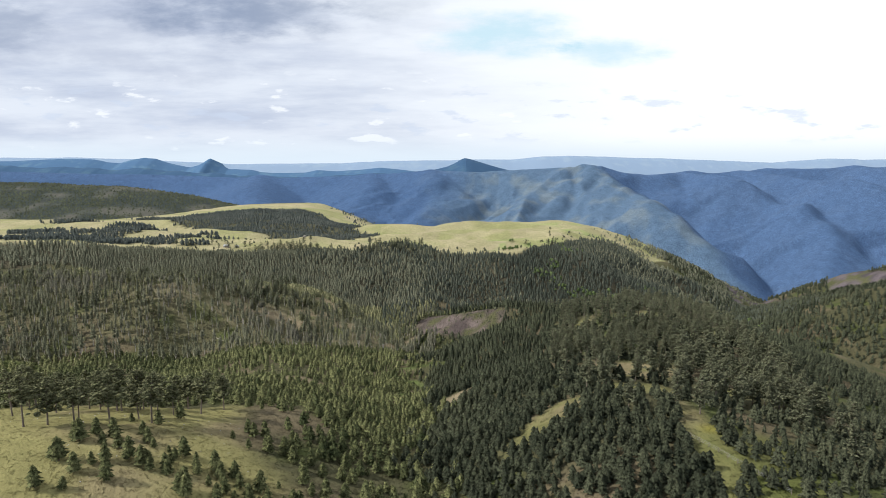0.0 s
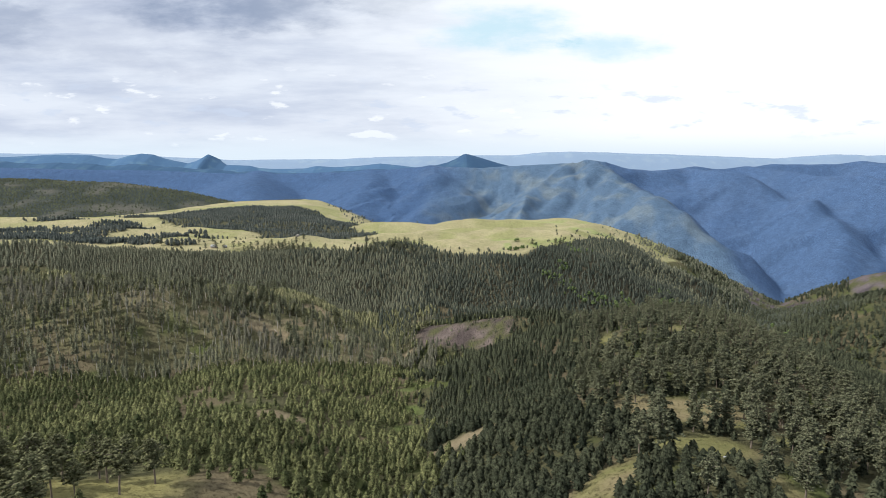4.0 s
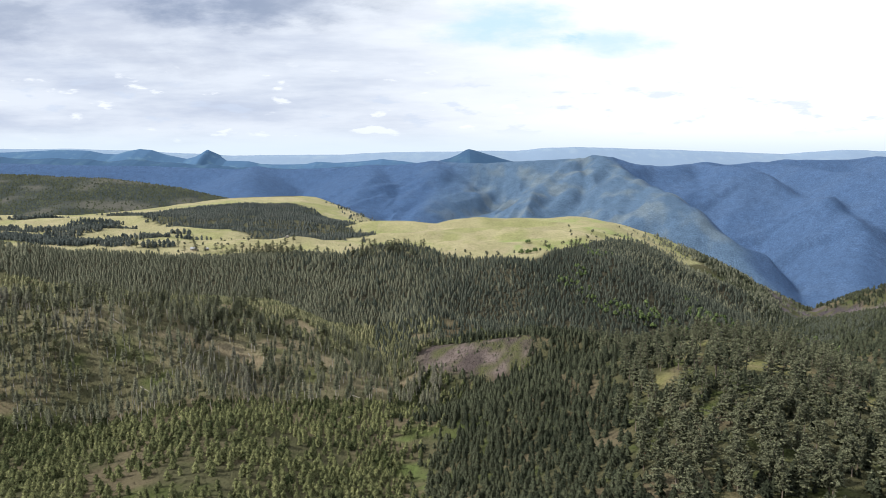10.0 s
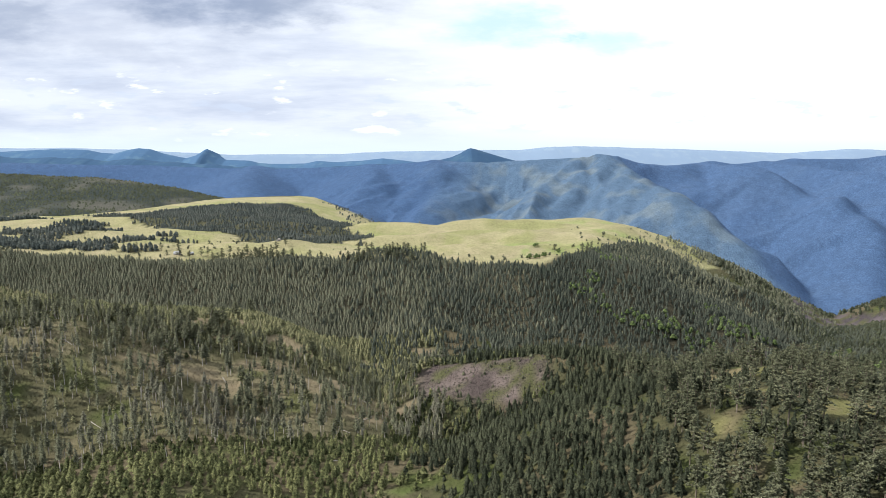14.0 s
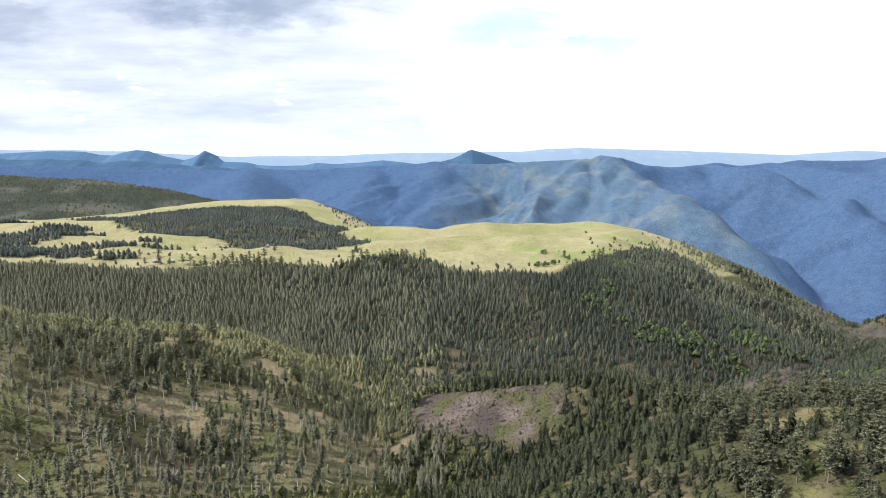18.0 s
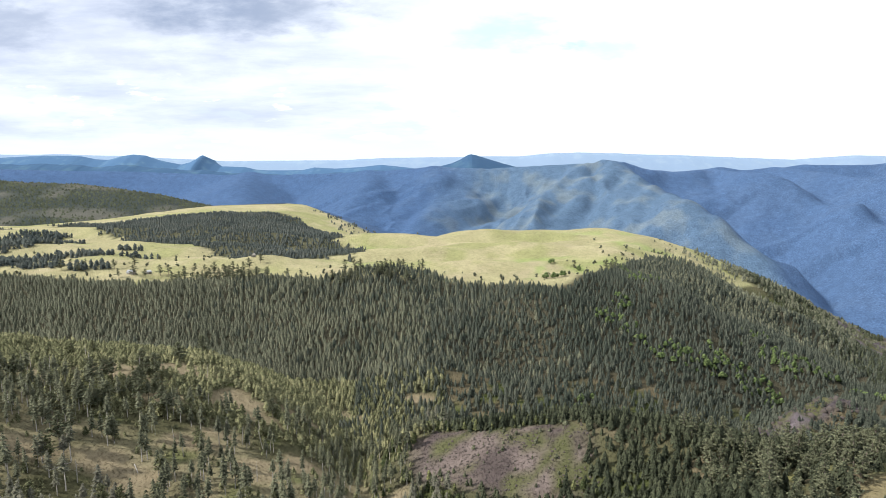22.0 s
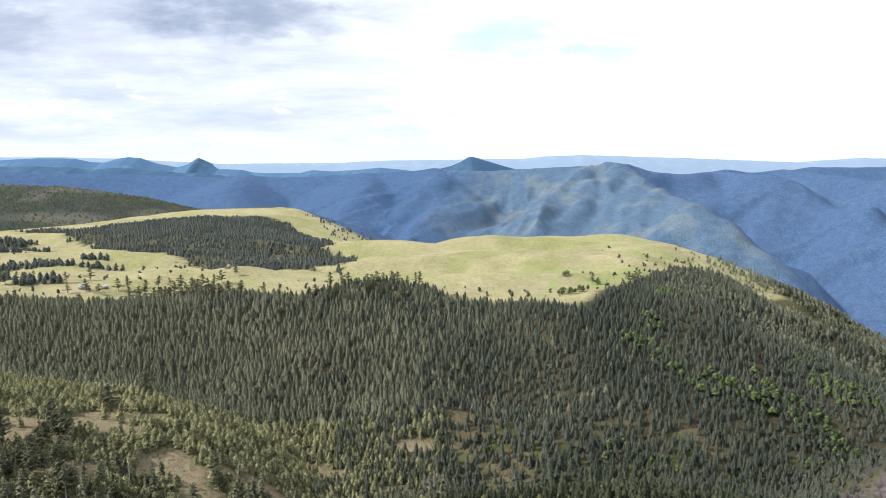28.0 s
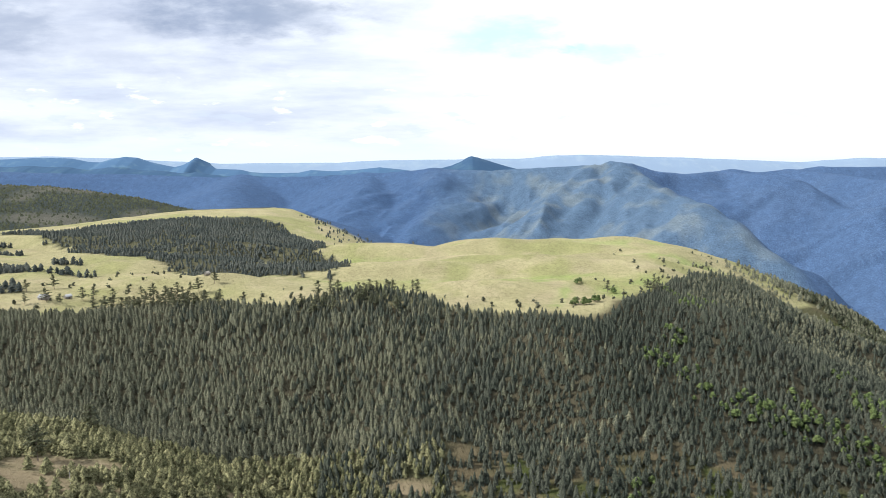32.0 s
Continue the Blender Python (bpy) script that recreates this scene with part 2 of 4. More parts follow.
SPUR_EAST_B = [(1300, 2700, -36), (1500, 2250, -90), (1560, 1900, -170), (1420, 1600, -280)]
SPUR_EAST_C = [(1800, 2700, -20), (2000, 2000, -60), (1900, 1500, -150), (1600, 1250, -260)]


def land(X, Y):
    """Height of the ground in metres."""
    near = [
        ridge(X, Y, NEAR_RIDGE, 0.50, 0.33, 46),
        ridge(X, Y, BENCH, 0.12, 0.45, 30),
        ridge(X, Y, LEFT_HILL, 0.25, 0.34, 40),
        ridge(X, Y, SCREE_SPUR, 0.7, 0.8, 8),
        ridge(X, Y, ROCK_SPUR, 0.75, 0.75, 6) + 7.0 * fbm(X, Y, 13, 91, 3) + 2.0,
        ridge(X, Y, RIGHT_HILL, 0.45, 0.5, 25),
        ridge(X, Y, RIGHT_FOOT, 0.4, 0.4, 25),
    ]
    out = inside_dist(X, Y, MESA)
    steep = 0.45 - 0.07 * np.clip((-X - 60) / 120, 0, 1) + 0.04 * np.clip((X - 120) / 80, 0, 1) - 0.2 * np.clip((Y - 1040) / 40, 0, 1) * np.clip(-X / 60, 0, 1)
    top = (-102.5 + 5.5 * np.clip((-X - 60) / 200, 0, 1) * np.clip((880 - Y) / 150, 0, 1)
           + bump(X, Y, -345, 1290, 150, 190, 9) + bump(X, Y, -260, 880, 260, 60, -3) - 0.20 * np.clip(X + 285, 0, 220) * np.clip((Y - 1020) / 120, 0, 1) + bump(X, Y, 20, 1000, 44, 70, 4.2) + bump(X, Y, 108, 1005, 28, 70, 4.2) + bump(X, Y, 192, 1000, 44, 80, 5.5)
           + bump(X, Y, 90, 866, 150, 26, 6.5, 0.12) + bump(X, Y, -60, 850, 130, 24, -3.0, -0.1) + bump(X, Y, 70, 930, 190, 26, -6.0, 0.1)
           + bump(X, Y, 70, 785, 120, 24, 5.5, 0.1) + bump(X, Y, -110, 775, 70, 34, 4.5) + bump(X, Y, 30, 822, 130, 18, -4.0, 0.1) + bump(X, Y, -60, 1060, 36, 90, -11, 0.5)
           + bump(X, Y, -150, 960, 60, 120, -5, 0.4) + bump(X, Y, 65, 700, 22, 40, -3.5, 0.3))
    top = top + 14 * fbm(X * 0.42 + 0.1 * Y, Y, 44, 17, 2) * np.clip((1060 - Y) / 60, 0, 1)
    brow = 12 + 62 * np.clip((X - 100) / 90, 0, 1) * np.clip((Y - 770) / 110, 0, 1)
    mesa = top - steep * (np.sqrt(np.maximum(out + brow, 0) ** 2 + brow ** 2) - brow) * (out > -brow)
    base = (-166 - 0.12 * np.clip(X - 40, 0, 900) - 0.34 * np.clip(Y - 760, 0, 700) + 0.16 * np.clip(-X - 60, 0, 260)
            - 0.06 * np.clip(X + 60, 0, 200))
    base = np.maximum(base, -395)
    far = [
        ridge(X, Y, RANGE, 0.3, 0.8, 30), ridge(X, Y, SPUR_RAVINE, 0.80, 0.50, 36), ridge(X, Y, SPUR_LIT, 0.62, 0.55, 36),
        ridge(X, Y, SPUR_WEST, 0.42, 0.45, 40), ridge(X, Y, SPUR_WEST_B, 0.42, 0.45, 40), ridge(X, Y, SPUR_WEST_C, 0.38, 0.4, 40),
        ridge(X, Y, SPUR_EAST, 0.5, 0.5, 30), ridge(X, Y, SPUR_EAST_B, 0.45, 0.45, 25), ridge(X, Y, SPUR_EAST_C, 0.4, 0.4, 30),
        ridge(X, Y, LEFT_MOUNTAIN, 0.3, 0.3, 40),
    ]
    z = smooth_max(near + [mesa, base], 4.0)
    fz = smooth_max(far + [base], 5.0)
    across, along = 0.66 * X - 0.75 * Y, 0.75 * X + 0.66 * Y
    spurs = np.clip((X - 620) / 200, 0, 1) * (34 - 150 * np.abs(fbm(across, along * 0.3, 330, 23, 3, 0.42)))
    slant = np.clip((700 - X) / 200, 0, 1) * np.clip((X + 420) / 150, 0, 1)
    west = slant * (12 - np.interp(X, [100, 300], [70, 125]) * np.abs(fbm(0.8 * X - 0.5 * Y, (0.5 * X + 0.8 * Y) * 0.35, 130, 13, 3, 0.45)))
    fz = fz + np.clip((Y - 1300) / 400, 0, 1) * np.clip((2560 - Y) / 160, 0, 1) * (spurs + west - 26 * np.clip((X + 420) / 150, 0, 1) * np.abs(fbm(0.8 * X - 0.5 * Y, Y * 0.45, 75, 14, 2, 0.5)))
    fz = fz + 1.6 * vnoise(X, Y, 24, 19) * np.clip((Y - 1300) / 200, 0, 1) + 26 * fbm(X, Y * 0.15, 170, 29, 2) * np.clip((Y - 2300) / 150, 0, 1) * np.clip((X - 620) / 100, 0, 1)
    z = smooth_max([z, fz], 3.0)
    flat = np.clip((-out - 5) / 30, 0, 1)
    rough = 1 - 0.85 * flat
    z = z + rough * (3.2 * fbm(X, Y, 46, 3, 3, 0.5) * np.clip((1500 - Y) / 500, 0.2, 1)) + 0.5 * fbm(X, Y, 30, 7, 2)
    for x, y, size, amp in SWELLS + HOLLOWS:
        z = z + bump(X, Y, x, y, size, size, amp)
    return z


SWELLS = [(289, 516, 42, 21.0), (254, 706, 42, 10.6), (-20, 609, 42, 16.1), (-33, 443, 42, 9.1), (187, 721, 42, 12.0), (32, 146, 42, 9.7), (174, 647, 42, 11.2), (81, 337, 42, 5.3), (36, 628, 42, -10.6), (114, 666, 42, -9.3), (-186, 402, 42, 9.5), (-150, 361, 42, -8.5), (92, 497, 42, 6.5), (-72, 433, 42, 6.4), (-52, 337, 42, -5.1), (59, 664, 42, 10.4), (11, 218, 42, 4.1), (13, 683, 42, -6.2), (-56, 239, 42, -3.7), (42, 360, 42, 6.2), (144, 385, 42, 4.8), (-212, 616, 42, 4.1), (261, 675, 42, 8.7), (-152, 613, 42, 4.1)]

HOLLOWS = [(164, 609, 42, -9.7), (-5, 473, 42, -8.3), (-63, 388, 42, 7.6), (31, 562, 42, 7.7), (-277, 697, 115, -4.5), (-113, 580, 42, 8.3), (-8, 354, 42, 6.6), (-180, 431, 60, 4.5), (-42, 466, 42, -4.4), (206, 886, 42, 5.7), (142, 718, 42, 4.4), (58, 664, 42, -3.4), (-104, 891, 115, -5.0), (129, 606, 42, -4.0), (246, 682, 42, -5.3), (120, 447, 115, 2.8), (-113, 620, 42, 5.0), (-144, 341, 42, -3.8), (30, 593, 42, 2.9), (142, 682, 42, 3.5), (16, 374, 42, 3.7), (61, 317, 42, -3.3), (235, 650, 85, -2.2), (-76, 267, 42, 3.3)]


def part(name, verts, faces, mat, parent=None, label="", tint=None, smooth=False):
    """One mesh object from arrays, under a thing or under a part."""
    me = bpy.data.meshes.new(name)
    verts, faces = np.asarray(verts, np.float32), np.asarray(faces, np.int32)
    n, k = faces.shape
    me.vertices.add(len(verts))
    me.vertices.foreach_set("co", verts.ravel())
    me.loops.add(n * k)
    me.loops.foreach_set("vertex_index", faces.ravel())
    me.polygons.add(n)
    me.polygons.foreach_set("loop_start", np.arange(0, n * k, k, dtype=np.int32))
    if smooth:
        me.polygons.foreach_set("use_smooth", np.ones(n, bool))
    if tint is not None:
        me.attributes.new("tint", "FLOAT", "POINT").data.foreach_set("value", np.asarray(tint, np.float32))
    me.update(calc_edges=True)
    me.materials.append(mat)
    ob = new(name, me)
    if parent is not None:
        ob.parent = parent
    if label:
        tagged(ob, label)
    return ob


def steps(marks):
    """Grid lines, dense where the land is near: (from, to, step) runs."""
    out = [np.arange(a, b, s) for a, b, s in marks]
    return np.concatenate(out + [np.array([marks[-1][1]])]).astype(float)


def lerp(a, b, w):
    w = np.clip(w, 0, 1)[..., None]
    return a * (1 - w) + np.asarray(b) * w


def ellipse(X, Y, x, y, a, b, turn=0.0):
    """About 1 inside, 0 outside, with a soft ragged rim."""
    c, s = math.cos(turn), math.sin(turn)
    u, v = ((X - x) * c + (Y - y) * s) / a, (-(X - x) * s + (Y - y) * c) / b
    r = np.sqrt(u * u + v * v) + 0.55 * fbm(X, Y, 14, 21, 3)
    return np.clip((1.15 - r) / 0.3, 0, 1)


CLEARINGS = [(67, 214, 20, 15, 0.1), (124, 334, 20, 10, 0.5), (107, 378, 17, 9, 0.3), (74, 322, 7, 4, 0.6), (136, 300, 12, 8, 0.2), (100, 410, 12, 7, 0.0), (76, 410, 9, 6, 0.2), (60, 178, 15, 9, 0.2), (31, 158, 20, 5, 0.77), (80, 100, 26, 11, 0.1), (60, 134, 5, 21, -0.15),
             (92, 190, 10, 5, 0.5), (120, 262, 7, 4, 0.0), (95, 345, 9, 5, 0.0)]
BALD = [(-112, 506, 7, 3, 0.3), (-90, 505, 5, 3, 0.2), (-150, 486, 12, 4, 0.0), (-185, 470, 10, 4, 0.0), (-128, 520, 14, 5, 0.1), (-70, 500, 6, 4, 0.4), (-62, 452, 7, 5, 0.0), (-95, 455, 6, 3, 0.2), (5, 226, 10, 4, 0.3),
        (-60, 247, 8, 3, 0.2), (-40, 420, 8, 3, 0.4), (-30, 440, 9, 3, 0.5), (-135, 505, 13, 5, 0.0), (-156, 498, 9, 4, 0.0), (-101, 489, 6, 8, 0.2), (-92, 486, 5, 5, 0.0), (-81, 498, 7, 4, 0.1), (-87, 543, 5, 3, 0.0),
        (-70, 553, 6, 3, 0.2), (-58, 549, 5, 3, 0.1), (-30, 543, 6, 3, 0.2), (-23, 572, 8, 3, 0.1), (-122, 470, 7, 5, 0.0), (-136, 503, 11, 4, 0.1), (-103, 486, 5, 8, 0.1), (-87, 478, 7, 4, 0.1), (-145, 418, 9, 3, 0.1),
        (-110, 421, 6, 5, 0.1), (-121, 424, 7, 4, 0.1), (-74, 436, 6, 7, 0.1), (-100, 445, 9, 3, 0.1), (-77, 505, 5, 2, 0.1)]


def front_line(X):
    """Foot of the dense forest below the plateau."""
    return np.interp(X, [-420, -230, -178, -130, -110, -74, -33, 74, 150, 300], [650, 594, 573, 555, 566, 590, 590, 598, 604, 606])


def cover_fields(X, Y):
    """Where turf, bare soil, scree and lush grass lie (0 to 1 each)."""
    out = inside_dist(X, Y, MESA) + 9 * fbm(X, Y, 40, 31, 3)
    brow = np.clip((X - 110) / 60, 0, 1) * np.clip((Y - 790) / 90, 0, 1)
    back = np.clip((Y - 1040) / 60, 0, 1) * np.clip((X + 380) / 60, 0, 1) * np.clip((20 - X) / 60, 0, 1)
    meadow = np.clip((2 + 75 * np.maximum(brow, back) - out) / 5, 0, 1)
    bench = np.clip((np.interp(Y, [90, 110, 150], [-14, -26, -48]) - X + 16 * fbm(X, Y, 30, 33, 3)) / 10, 0, 1) * np.clip((176 - Y + 14 * fbm(X, Y, 24, 34, 3)) / 10, 0, 1) * (Y < 230)
    clear = np.max([ellipse(X, Y, *c) for c in CLEARINGS], axis=0)
    bald = np.max([ellipse(X, Y, x, y, 1.4 * a, 1.4 * b, r) for x, y, a, b, r in BALD], axis=0)
    d, _, side = seg_field(X, Y, SCREE_SPUR)
    scree = np.clip((36 - d + 14 * fbm(X, Y, 18, 35, 3)) / 8, 0, 1) * (side > 0) * np.clip((50 - X) / 10, 0, 1) * np.clip((X + 28) / 12, 0, 1)
    d2, _, _ = seg_field(X, Y, ROCK_SPUR)
    scree = np.maximum(scree, np.clip((13 - d2 + 10 * fbm(X, Y, 12, 92, 2)) / 4, 0, 1))
    d3, _, s3 = seg_field(X, Y, RIGHT_HILL)
    scree = np.maximum(scree, np.clip((fbm(X, Y, 40, 36, 4) + 0.22) / 0.12, 0, 1) * (d3 < 150) * (X > 380) * (Y < 1050))
    lush = np.clip((4 - np.abs(X + 17 + 6 * np.sin(Y / 17.0)) + 5 * fbm(X, Y, 16, 37, 2)) / 3, 0, 1) * (Y > 262) * (Y < 345) * np.clip((fbm(X, Y, 22, 38, 2) + 0.34) / 0.1, 0, 1)
    return meadow, bench, clear, bald, scree, lush, out


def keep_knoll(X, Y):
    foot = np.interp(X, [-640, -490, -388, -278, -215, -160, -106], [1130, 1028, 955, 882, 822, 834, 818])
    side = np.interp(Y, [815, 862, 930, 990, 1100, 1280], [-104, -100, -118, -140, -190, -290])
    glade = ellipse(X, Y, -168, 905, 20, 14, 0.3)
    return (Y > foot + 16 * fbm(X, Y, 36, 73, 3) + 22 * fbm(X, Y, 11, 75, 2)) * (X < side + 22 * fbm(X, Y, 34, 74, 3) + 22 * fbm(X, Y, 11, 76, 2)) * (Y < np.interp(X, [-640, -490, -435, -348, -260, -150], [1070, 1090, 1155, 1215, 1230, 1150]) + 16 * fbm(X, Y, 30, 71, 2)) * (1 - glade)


def cover_colour(X, Y):
    meadow, bench, clear, bald, scree, lush, out = cover_fields(X, Y)
    n1, n2, n3 = fbm(X, Y, 60, 41, 4), fbm(X, Y, 24, 42, 3), fbm(X, Y, 12, 43, 3)
    col = np.zeros(X.shape + (3,)) + np.array((0.080, 0.076, 0.040))
    col = lerp(col, (0.125, 0.102, 0.062), (n2 - 0.02) / 0.2)
    col = lerp(col, (0.070, 0.082, 0.028), (n3 - 0.14) / 0.2)
    hill = np.clip((Y - 350) / 40, 0, 1) * np.clip((-20 - X) / 30, 0, 1) * (Y < 640)
    col = lerp(col, (0.190, 0.165, 0.098), hill * 0.9 * np.clip((n2 + 0.2) / 0.3, 0, 1))
    col = lerp(col, (0.085, 0.105, 0.03), hill * 0.6 * np.clip((fbm(X, Y, 26, 46, 3) - 0.12) / 0.1, 0, 1) * (Y < 440))
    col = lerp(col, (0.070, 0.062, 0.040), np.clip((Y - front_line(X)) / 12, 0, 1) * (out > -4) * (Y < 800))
    turf = lerp(np.zeros_like(col) + np.array((0.300, 0.270, 0.148)), (0.258, 0.250, 0.115), (n1 + 0.02) / 0.25)
    damp = -fbm(X * 0.42 + 0.1 * Y, Y, 44, 17, 2)
    hollow = np.clip((damp - 0.04) / 0.16, 0, 1) * np.clip((X + 150) / 80, 0, 1) * np.clip((1040 - Y) / 60, 0, 1)
    turf = lerp(turf, (0.205, 0.285, 0.075), hollow * 0.5 * np.clip((n2 + 0.25) / 0.3, 0, 1))
    turf = lerp(turf, (0.17, 0.26, 0.06), ellipse(X, Y, 66, 728, 5, 34, -0.35) * 0.5)
    turf = lerp(turf, (0.350, 0.298, 0.185), np.clip((n2 - 0.12) / 0.2, 0, 1) * 0.6)
    col = lerp(col, turf, meadow)
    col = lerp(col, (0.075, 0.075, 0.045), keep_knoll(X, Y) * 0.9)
    col = lerp(col, lerp(np.zeros_like(col) + np.array((0.235, 0.212, 0.088)), (0.225, 0.185, 0.10), (n2 - 0.10) / 0.2), bench)
    col = lerp(col, lerp(np.zeros_like(col) + np.array((0.160, 0.152, 0.062)), (0.20, 0.165, 0.090), (n3 + 0.12) / 0.22), clear)
    col = lerp(col, (0.125, 0.14, 0.036), ellipse(X, Y, 68, 120, 14, 24, 0.0) * 0.6)
    col = lerp(col, (0.26, 0.22, 0.03), ellipse(X, Y, 62, 140, 1.8, 5.5, 0.1) * 0.6)
    col = lerp(col, (0.225, 0.18, 0.115), bald * 0.85)
    rock = lerp(np.zeros_like(col) + np.array((0.082, 0.064, 0.059)), (0.150, 0.118, 0.104), (n3 + 0.1) / 0.25)
    violet = lerp(np.zeros_like(col) + np.array((0.066, 0.055, 0.060)), (0.122, 0.101, 0.106), (n3 + 0.1) / 0.25)
    rock = lerp(rock, violet, (X - 100) / 20)
    rock = lerp(rock, (0.085, 0.085, 0.040), (fbm(X, Y, 9, 47, 3) - 0.06) / 0.1)
    col = lerp(col, rock, scree)
    col = lerp(col, (0.105, 0.130, 0.042), lush * np.clip((n3 + 0.15) / 0.2, 0.2, 1))
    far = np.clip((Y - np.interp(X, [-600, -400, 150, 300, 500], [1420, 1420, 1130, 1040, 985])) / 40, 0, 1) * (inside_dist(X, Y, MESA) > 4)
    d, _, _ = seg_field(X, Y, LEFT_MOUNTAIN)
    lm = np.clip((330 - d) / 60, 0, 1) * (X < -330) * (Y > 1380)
    # Aerial haze painted in as blue, sunlit patches as a paler tone.
    haze_col = lerp(np.zeros_like(col) + np.array((0.086, 0.132, 0.200)), (0.178, 0.203, 0.205), np.clip((fbm(X, Y, 70, 51, 4) - 0.02) / 0.3, 0, 1) * np.interp(X, [-500, 100, 600, 800], [0.15, 0.5, 0.5, 0.2]))
    # Right of the spur crest, cloud shade painted as darker blue.
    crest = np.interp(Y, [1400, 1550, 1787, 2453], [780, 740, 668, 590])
    haze_col = lerp(haze_col, (0.062, 0.106, 0.206), np.clip((X - crest + 60 * fbm(X, Y, 120, 53, 3)) / 60, 0, 1) * 0.8)
    haze_col = lerp(haze_col, (0.056, 0.098, 0.190), np.clip((150 - X + 120 * fbm(X, Y, 160, 54, 3)) / 260, 0, 1) * 0.92)
    col = lerp(col, haze_col, far * (1 - lm))
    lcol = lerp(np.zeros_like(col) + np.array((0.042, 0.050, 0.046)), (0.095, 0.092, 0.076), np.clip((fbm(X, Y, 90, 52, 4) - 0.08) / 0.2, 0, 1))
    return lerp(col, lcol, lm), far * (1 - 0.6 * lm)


# ---- the ground: one sheet from behind the camera to the far range ----
gx = steps([(-4200, -1500, 90), (-1500, -520, 16), (-520, -240, 7), (-240, 300, 4.4), (300, 700, 8), (700, 1900, 16), (1900, 4200, 90)])
gy = steps([(-900, -100, 60), (-100, 90, 12), (90, 760, 4.4), (760, 1120, 5), (1120, 2600, 11), (2600, 2800, 20), (2800, 3500, 50), (3500, 4960, 120)])
GX, GY = np.meshgrid(gx, gy)
GZ = land(GX, GY)
nx, ny = len(gx), len(gy)
ii = np.arange(nx * ny).reshape(ny, nx)
quads = np.stack([ii[:-1, :-1], ii[:-1, 1:], ii[1:, 1:], ii[1:, :-1]], -1).reshape(-1, 4)
ground = part("ground", np.stack([GX, GY, GZ], -1).reshape(-1, 3), quads, M_GROUND, smooth=True)
tagged(ground, "rolling upland of dry turf, forest soil, scree and ravines", "ground", kind="structure")
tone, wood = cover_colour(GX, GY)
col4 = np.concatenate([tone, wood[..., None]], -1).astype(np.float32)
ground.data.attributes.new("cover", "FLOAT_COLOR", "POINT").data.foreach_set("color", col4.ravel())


def height_at(x, y):
    """Height of the sheet itself (bilinear between its corners)."""
    x, y = np.asarray(x, float), np.asarray(y, float)
    i = np.clip(np.searchsorted(gx, x) - 1, 0, nx - 2)
    j = np.clip(np.searchsorted(gy, y) - 1, 0, ny - 2)
    u, v = (x - gx[i]) / (gx[i + 1] - gx[i]), (y - gy[j]) / (gy[j + 1] - gy[j])
    return (GZ[j, i] * (1 - u) + GZ[j, i + 1] * u) * (1 - v) + (GZ[j + 1, i] * (1 - u) + GZ[j + 1, i + 1] * u) * v


# ---- tree shapes ----
def spikes(rng, base, ang, reach, width, rise):
    """Needle-clad boughs as slim blades, each rolled by chance about its own axis."""
    c, q = np.cos(ang), np.sin(ang)
    out, side = np.stack([c, q, 0 * c], 1), np.stack([-q, c, 0 * c], 1)
    up = np.array([0, 0, 1.0])
    roll = rng.uniform(-1.1, 1.1, ang.shape)[:, None]
    across = side * np.cos(roll) + up * np.sin(roll)
    reach, width, rise = (np.broadcast_to(a, ang.shape)[:, None] for a in (reach, width, rise))
    v = np.stack([base + across * width, base - across * width, base + out * reach + up * rise], 1).reshape(-1, 3)
    return v, np.arange(len(ang) * 3).reshape(-1, 3)


def stack(pieces):
    vs, fs, o = [], [], 0
    for v, f in pieces:
        vs.append(v)
        fs.append(f + o)
        o += len(v)
    return np.concatenate(vs), np.concatenate(fs)


def stem(h, r, n=3):
    a = np.arange(n) * 2 * math.pi / n
    v = np.concatenate([np.stack([r * np.cos(a), r * np.sin(a), np.full(n, -0.4 * r - 0.03)], 1), [[0, 0, h]]])
    k = np.arange(n)
    return v, np.stack([k, (k + 1) % n, np.full(n, n)], 1)


def conifer(rng, tiers, base, rad, n=5, lean=0.0, taper=1.0, droop=0.35, core=0.03, full=0.0, lap=1.7):
    """Unit-high conifer: a stem and ragged skirts of boughs, one above the other, from base to tip."""
    out = [stem(0.98, core, 4)]
    gap = (1.0 - base) / tiers
    for i in range(tiers):
        t = i / max(tiers - 1, 1)
        z = base + (0.90 - base) * t + rng.normal(0, 0.12 * gap)
        r = rad * ((1 - full) * (1 - 0.82 * t ** taper) + full * math.sin(math.pi * (0.30 + 0.62 * t)) ** 0.7)
        k = 2 * n
        a = np.arange(k) * 2 * math.pi / k + rng.uniform(0, 6.28) + rng.normal(0, 0.16, k)
        tooth = np.where(np.arange(k) % 2 == 0, rng.uniform(0.8, 1.35, k), rng.uniform(0.42, 0.66, k))
        low = np.where(np.arange(k) % 2 == 0, -droop, 0.12) * r + rng.normal(0, 0.10 * r, k)
        ring = np.stack([r * tooth * np.cos(a), r * tooth * np.sin(a), z + low], 1)
        tip = [[rng.normal(0, 0.08 * r), rng.normal(0, 0.08 * r), min(1.0, z + lap * gap + 0.12 * r)]]
        j = np.arange(k)
        out.append((np.concatenate([tip, ring]), np.stack([np.zeros(k, int), 1 + j, 1 + (j + 1) % k], 1)))
    v, f = stack(out)
    v[:, 0] += lean * v[:, 2] ** 2
    return v, f


